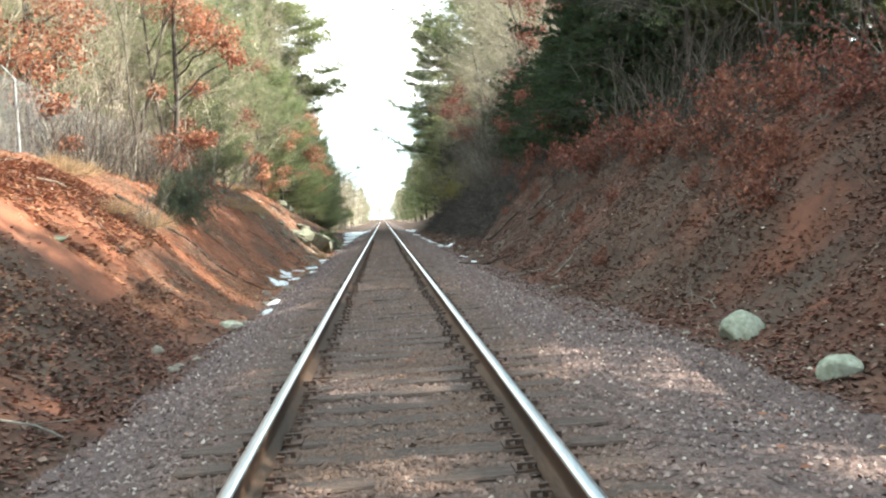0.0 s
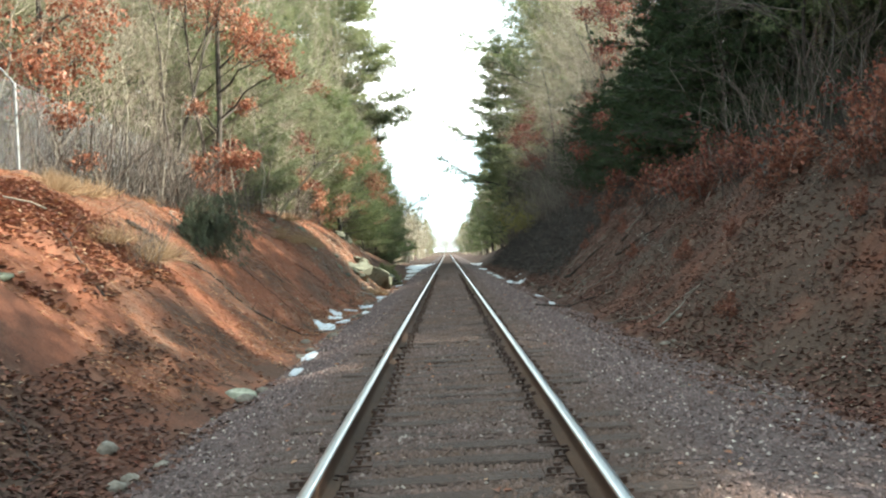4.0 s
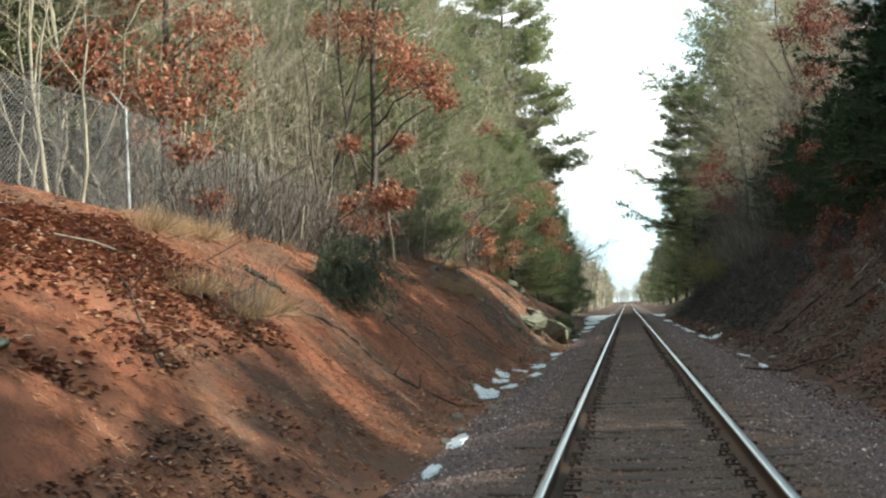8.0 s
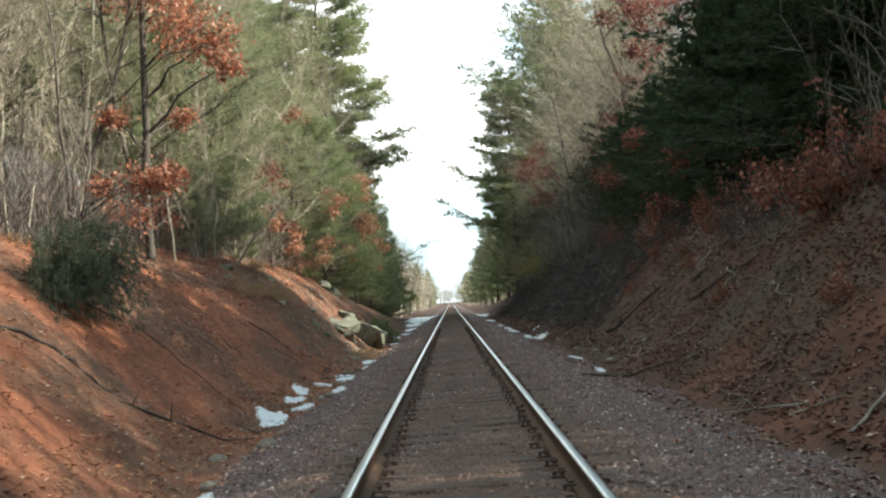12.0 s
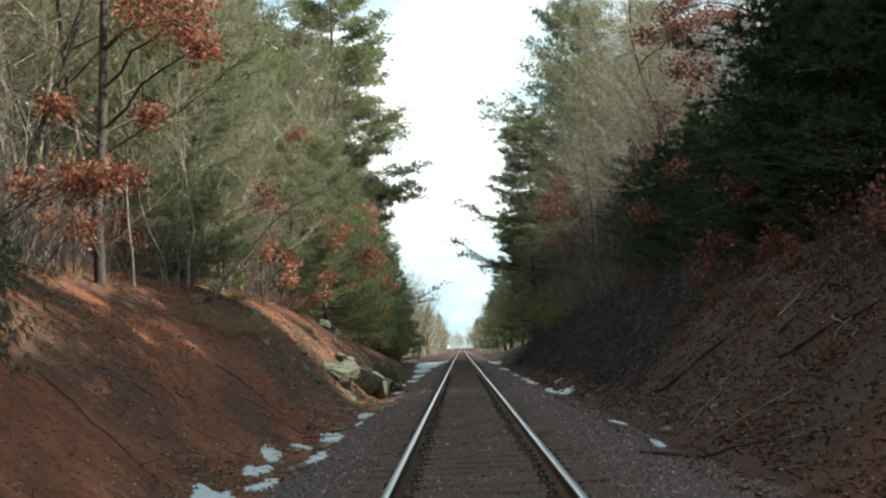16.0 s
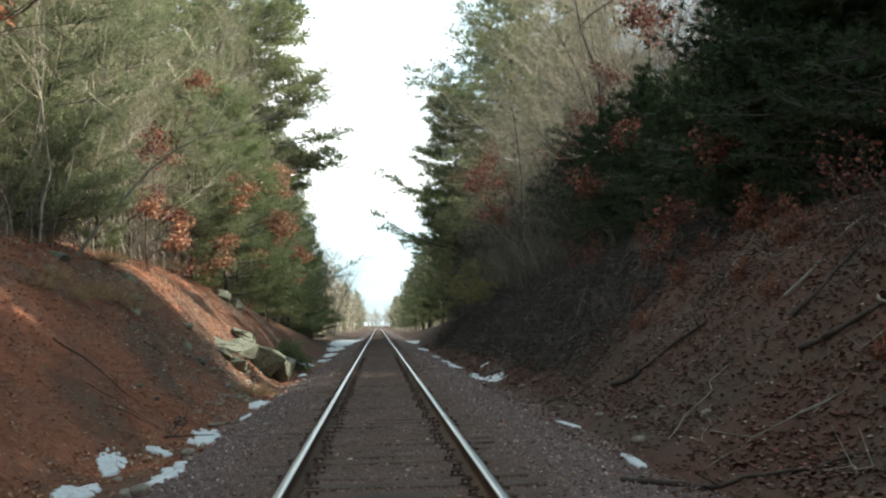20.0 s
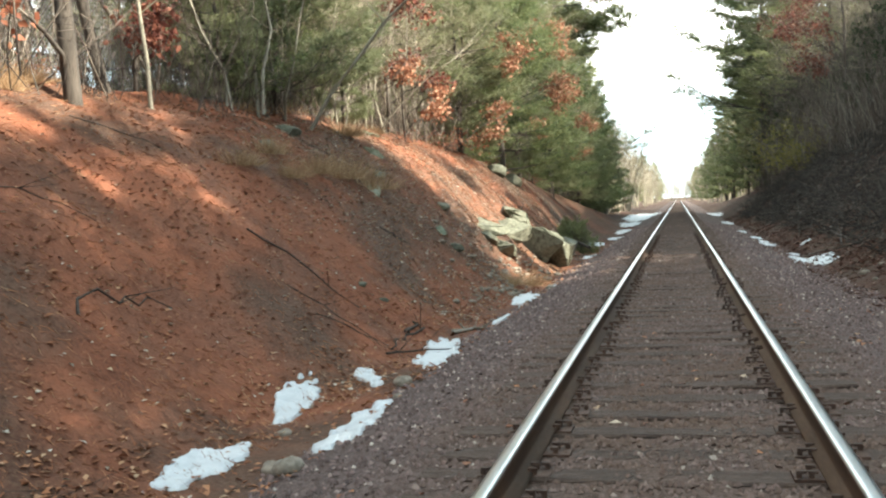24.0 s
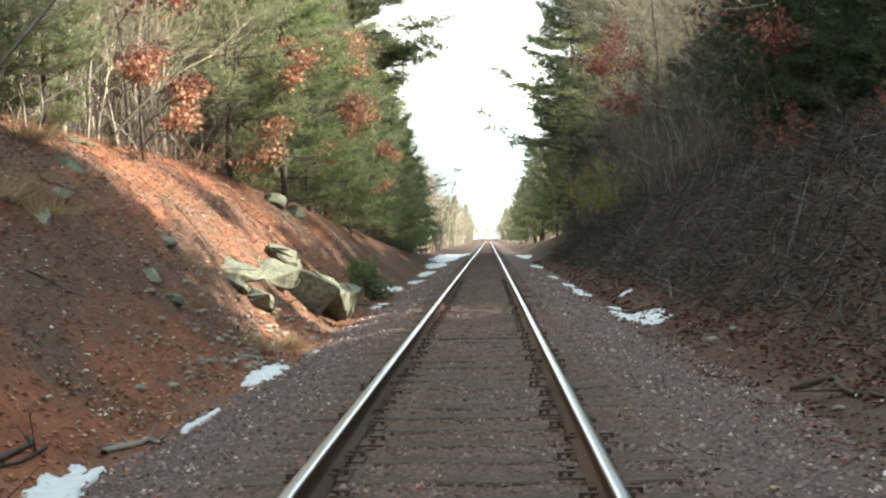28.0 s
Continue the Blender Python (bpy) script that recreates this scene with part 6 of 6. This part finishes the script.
for k in range(130):
    side = 1 if k % 2 else -1
    y, x = rng.uniform(6, 54), rng.uniform(3.2, 8.1)
    if side < 0:
        x = rng.uniform(2.6, 7.8)
    ln, ang = rng.uniform(0.4, 1.5), rng.uniform(0, 7.58)
    stick("twig", 300 + k, (side * x, y), (side * x + ln * math.sin(ang), y + ln * math.cos(ang)), rng.uniform(0.006, 0.018), M_DEADWOOD if k % 2 else M_DARKLOG, "thin fallen twig on the litter", "fallen twigs", 2)

# a small felled pine beside the track
felled = conifer("felled_pine", 8, 2.4, 0.7, 0.3, 12, 6, 22, 9, 0.16, 0.025, M_PINE, "small felled pine lying on the bank foot", "pine tree", Matrix.LocRotScale((-2.7, 57.6, rest(-2.7, 57.6) + 0.25), Euler((radians(82), 0, radians(-155))), (1, 1, 1)), "", 0.0)


# ---- chain link fence on the bank top ----
fence = holder("chain_link_fence", "old chain link fence with galvanised posts on the bank top", "fence")
FENCE = [(-9.2, 14.0), (-8.6, 20.0), (-7.92, 26.0), (-8.1, 32.0), (-8.4, 38.0), (-8.6, 44.0), (-8.8, 50.0), (-9.0, 56.0)]
FENCE_H = 1.65
for k, ((xa, ya), (xb, yb)) in enumerate(zip(FENCE, FENCE[1:])):
    for h in (0.0,):
        x, y = xa + (xb - xa) * h, ya + (yb - ya) * h
        z = rest(x, y)
        v, f = tubes([[x, y, z - 0.3, x, y, z + FENCE_H, 0.033, 0.033]], 10)
        post = piece("fence_post", arrays_mesh("fence_post", v, f, M_GALV, True), fence)
        v, f = tubes([[x, y, z + FENCE_H - 0.02, x - 0.26, y, z + FENCE_H + 0.30, 0.022, 0.018]], 8)
        piece("wire_arm", arrays_mesh("wire_arm", v, f, M_GALV, True), post)
    ln = math.hypot(xb - xa, yb - ya)
    za, zb = rest(xa, ya), rest(xb, yb)
    mid = rest((xa + xb) / 2, (ya + yb) / 2)

    def along(s, h):
        t = s / ln
        z = za * (1 - t) * (1 - 2 * t) + 4 * mid * t * (1 - t) + zb * t * (2 * t - 1)
        return (xa + (xb - xa) * t, ya + (yb - ya) * t, z + h)

    rails, mesh_lines = [], []
    for i in range(6):
        rails.append([*along(ln * i / 6, FENCE_H), *along(ln * (i + 1) / 6, FENCE_H), 0.021, 0.021])
    for s in np.arange(-FENCE_H, ln, 0.075):
        for up in (0, 1):
            s0, s1 = max(s, 0), min(s + FENCE_H, ln)
            if s1 - s0 < 0.05:
                continue
            h0, h1 = s0 - s, s1 - s
            if up:
                h0, h1 = FENCE_H - h0, FENCE_H - h1
            mesh_lines.append([*along(s0, h0), *along(s1, h1), 0.0032, 0.0032])
    v, f = tubes([[*r[:6], 0.005, 0.005] for r in rails], 4)
    piece("tension_wire", arrays_mesh("tension_wire", v, f, M_WIRE, True), fence)
    v, f = tubes(mesh_lines, 3)
    piece("wire_mesh", arrays_mesh("wire_mesh", v, f, M_WIRE), fence, "rusty grey diamond wire mesh")
    v, f = tubes([[xa - 0.12 * j, ya, za + FENCE_H + 0.13 * j, xb - 0.12 * j, yb, zb + FENCE_H + 0.13 * j, 0.003, 0.003] for j in (1, 2)], 3)
    piece("top_wire", arrays_mesh("top_wire", v, f, M_WIRE), fence)

# ---- small loose stuff ----
rng = np.random.default_rng(41)
STONE_V = unit(np.array([[1, 0, 0], [-1, 0, 0], [0, 1, 0], [0, -1, 0], [0, 0, 1], [0, 0, -1]], float))
STONE_F = np.array([[0, 2, 4], [2, 1, 4], [1, 3, 4], [3, 0, 4]])


def stones(n, xlo, xhi, ylo, yhi, size, near=1.6):
    x = rng.uniform(xlo, xhi, n)
    y = ylo + (yhi - ylo) * rng.uniform(0, 1, n) ** near
    z = bed_z(x, y)
    keep = z > ground_z(x, y) - 0.03
    x, y, z = x[keep], y[keep], z[keep]
    clear = (np.abs(np.abs(x) - 0.7525) > 0.085) & ~((np.abs(x) < 1.3) & (np.abs((y / TIE_GAP) - np.round(y / TIE_GAP)) < 0.23) & (rng.uniform(0, 1, len(x)) < np.where(y > 28, 0.62, 0.32)))
    x, y, z = x[clear], y[clear], z[clear]
    m = len(x)
    s = size * rng.uniform(0.5, 1.25, (m, 1, 1))
    v = STONE_V[None] * s * rng.uniform(0.6, 1.25, (m, 6, 1)) * rng.uniform(0.7, 1.2, (m, 1, 3))
    a = rng.uniform(0, 2 * np.pi, m)
    c, sn = np.cos(a)[:, None], np.sin(a)[:, None]
    tilt = rng.normal(0, 0.3, m)[:, None]
    vx, vy, vz = v[..., 0], v[..., 1], v[..., 2]
    vy, vz = vy * np.cos(tilt) - vz * np.sin(tilt), vy * np.sin(tilt) + vz * np.cos(tilt)
    vx, vy = vx * c - vy * sn, vx * sn + vy * c
    p = np.stack([vx + x[:, None], vy + y[:, None], vz + z[:, None] + 0.006], -1)
    return p.reshape(-1, 3), (np.arange(m)[:, None, None] * 6 + STONE_F[None]).reshape(-1, 3)


v, f = stones(60000, -1.32, 1.32, 3.0, 50.0, 0.019, 1.15)
tagged(piece("ballast_stones", arrays_mesh("ballast_stones", v, f, M_STONE), ballast, "dusty crushed stones between the rails"), kind="stuff")
v, f = stones(100000, -2.7, 3.9, 3.0, 46.0, 0.021, 1.1)
tagged(piece("ballast_stones", arrays_mesh("ballast_stones", v, f, M_STONE), ballast, "loose crushed grey stones"), kind="stuff")
v, f = stones(12000, -2.7, 3.4, 44.0, 80.0, 0.034, 1.0)
tagged(piece("ballast_stones", arrays_mesh("ballast_stones", v, f, M_STONE), ballast, "loose crushed grey stones"), kind="stuff")


def litter(n, xlo, xhi, ylo, yhi, size, clump, cut, name, mat=M_FALLEN, bed=False, near=1.0, blur=0.35):
    x, y = rng.uniform(xlo, xhi, n), ylo + (yhi - ylo) * rng.uniform(0, 1, n) ** near
    keep = wave(x, y, clump, 2.2) + rng.normal(0, blur, n) > cut
    x, y = x[keep], y[keep]
    z = ground_z(x, y)
    if bed:
        z = np.maximum(z, bed_z(x, y))
    v, f = leaves(rng, np.stack([x, y, z + rng.uniform(0.004, 0.022, len(x))], 1), size, 4.5)
    return tagged(new(name, arrays_mesh(name, v, f, mat)), "dead brown and russet leaves scattered over the ground", "leaves", kind="stuff")


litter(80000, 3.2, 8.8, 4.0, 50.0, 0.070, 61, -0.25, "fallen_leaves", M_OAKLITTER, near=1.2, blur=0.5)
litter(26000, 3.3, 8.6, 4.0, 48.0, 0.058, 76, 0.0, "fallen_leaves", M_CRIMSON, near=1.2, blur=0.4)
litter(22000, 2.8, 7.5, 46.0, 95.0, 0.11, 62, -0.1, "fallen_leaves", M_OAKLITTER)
litter(6000, -6.0, -2.4, 3.0, 14.5, 0.065, 74, -0.4, "fallen_leaves", M_OAKLITTER)
litter(6000, -6.0, -2.4, 3.0, 15.5, 0.065, 75, -0.4, "fallen_leaves", M_RUSTRED)
litter(11000, -3.6, -2.1, 3.0, 20.0, 0.065, 63, 0.0, "fallen_leaves", M_OAKLITTER, bed=True)
litter(13000, -8.0, -3.0, 8.0, 22.0, 0.07, 64, 0.3, "fallen_leaves")
litter(11000, -7.5, -2.8, 22.0, 62.0, 0.048, 65, 0.15, "fallen_leaves", M_NEEDLE, near=1.2)
litter(9000, -6.6, -2.8, 30.0, 56.0, 0.052, 68, -0.2, "fallen_leaves", M_FALLEN)
litter(15000, -7.0, -2.7, 40.0, 66.0, 0.055, 73, -0.3, "pale_leaves", M_PALELEAF)
litter(2500, -6.6, -2.6, 24.0, 56.0, 0.05, 69, -0.6, "pale_leaves", M_PALELEAF)
litter(2200, 3.2, 8.0, 6.0, 44.0, 0.06, 70, -0.6, "pale_leaves", M_PALELEAF, near=1.3)
litter(9000, 2.4, 3.7, 14.0, 62.0, 0.065, 71, -0.3, "fallen_leaves", M_OAKLITTER, bed=True)
litter(7000, -3.5, -2.2, 20.0, 62.0, 0.055, 72, -0.2, "fallen_leaves", M_NEEDLE, bed=True)
litter(1500, -1.7, 2.8, 3.0, 40.0, 0.06, 66, 0.1, "fallen_leaves", bed=True)
litter(7000, -6.4, -4.2, 17.2, 22.6, 0.095, 67, -0.1, "leaf_drift", M_RUSTRED)
litter(5000, -6.2, -4.0, 17.4, 22.4, 0.09, 67, -0.05, "leaf_drift", M_FALLEN)
litter(3000, -6.2, -4.0, 17.4, 22.4, 0.09, 67, -0.05, "leaf_drift", M_OAKLITTER)


n = 60000
nx_, ny_ = rng.uniform(-7.4, -2.7, n), 17 + 40 * rng.uniform(0, 1, n) ** 1.3
needle_at = np.stack([nx_, ny_, ground_z(nx_, ny_) + 0.004], 1)
ang = rng.uniform(0, 2 * np.pi, n)
way = np.stack([np.cos(ang), np.sin(ang), -0.72 * np.cos(ang) * (nx_ > -6.2) + rng.uniform(0.0, 0.25, n)], 1)
v, f = blades(rng, needle_at, way, 1, 0.11, 0.007, 0.05)
tagged(new("needle_litter", arrays_mesh("needle_litter", v, f, M_NEEDLE)), "orange brown pine needles strewn over the bank", "needles", kind="stuff")


def grass_tuft(seed, n, r, tall, at):
    rg = np.random.default_rng(seed)
    p = np.stack([rg.normal(0, r, n), rg.normal(0, r, n), np.full(n, -0.03)], 1)
    way = np.stack([p[:, 0] * 1.5 / r * 0.5 + 0.35, p[:, 1] / r * 0.5 - 0.2, np.full(n, 0.8)], 1)
    v, f = blades(rg, p, way, 1, tall, 0.010, 0.35)
    ob = new("dry_grass_tuft", arrays_mesh("dry_grass_tuft", v, f, M_STRAW))
    ob.matrix_basis = at
    return tagged(ob, "tuft of pale dry grass on the bank", "grass", "dry grass tufts")


tuft = grass_tuft(1, 420, 0.16, 0.42, spot(-4.35, 21.66))
rng = np.random.default_rng(55)
plant(tuft, [(-4.5, 22.39, 60, 1.1), (-4.7, 21.15, 120, 0.9), (-6.1, 23.01, 30, 0.9), (-6.6, 25.8, 90, 1.1), (-5.0, 41.98, 200, 1.2), (-4.8, 42.79, 240, 1.1), (-5.9, 45.2, 10, 1.0), (-3.0, 45.4, 75, 0.8), (-2.8, 46.6, 20, 0.9), (-5.02, 39.9, 140, 0.75), (-5.02, 41.0, 310, 0.9), (-5.45, 40.2, 185, 0.8), (-5.25, 38.9, 75, 0.7)])
for k in range(18):
    y = rng.uniform(22, 70)
    x = -(6.6 + rng.uniform(-0.4, 0.9))
    copy_thing(tuft, spot(x, y, rng.uniform(0, 360), rng.uniform(0.5, 0.95)))
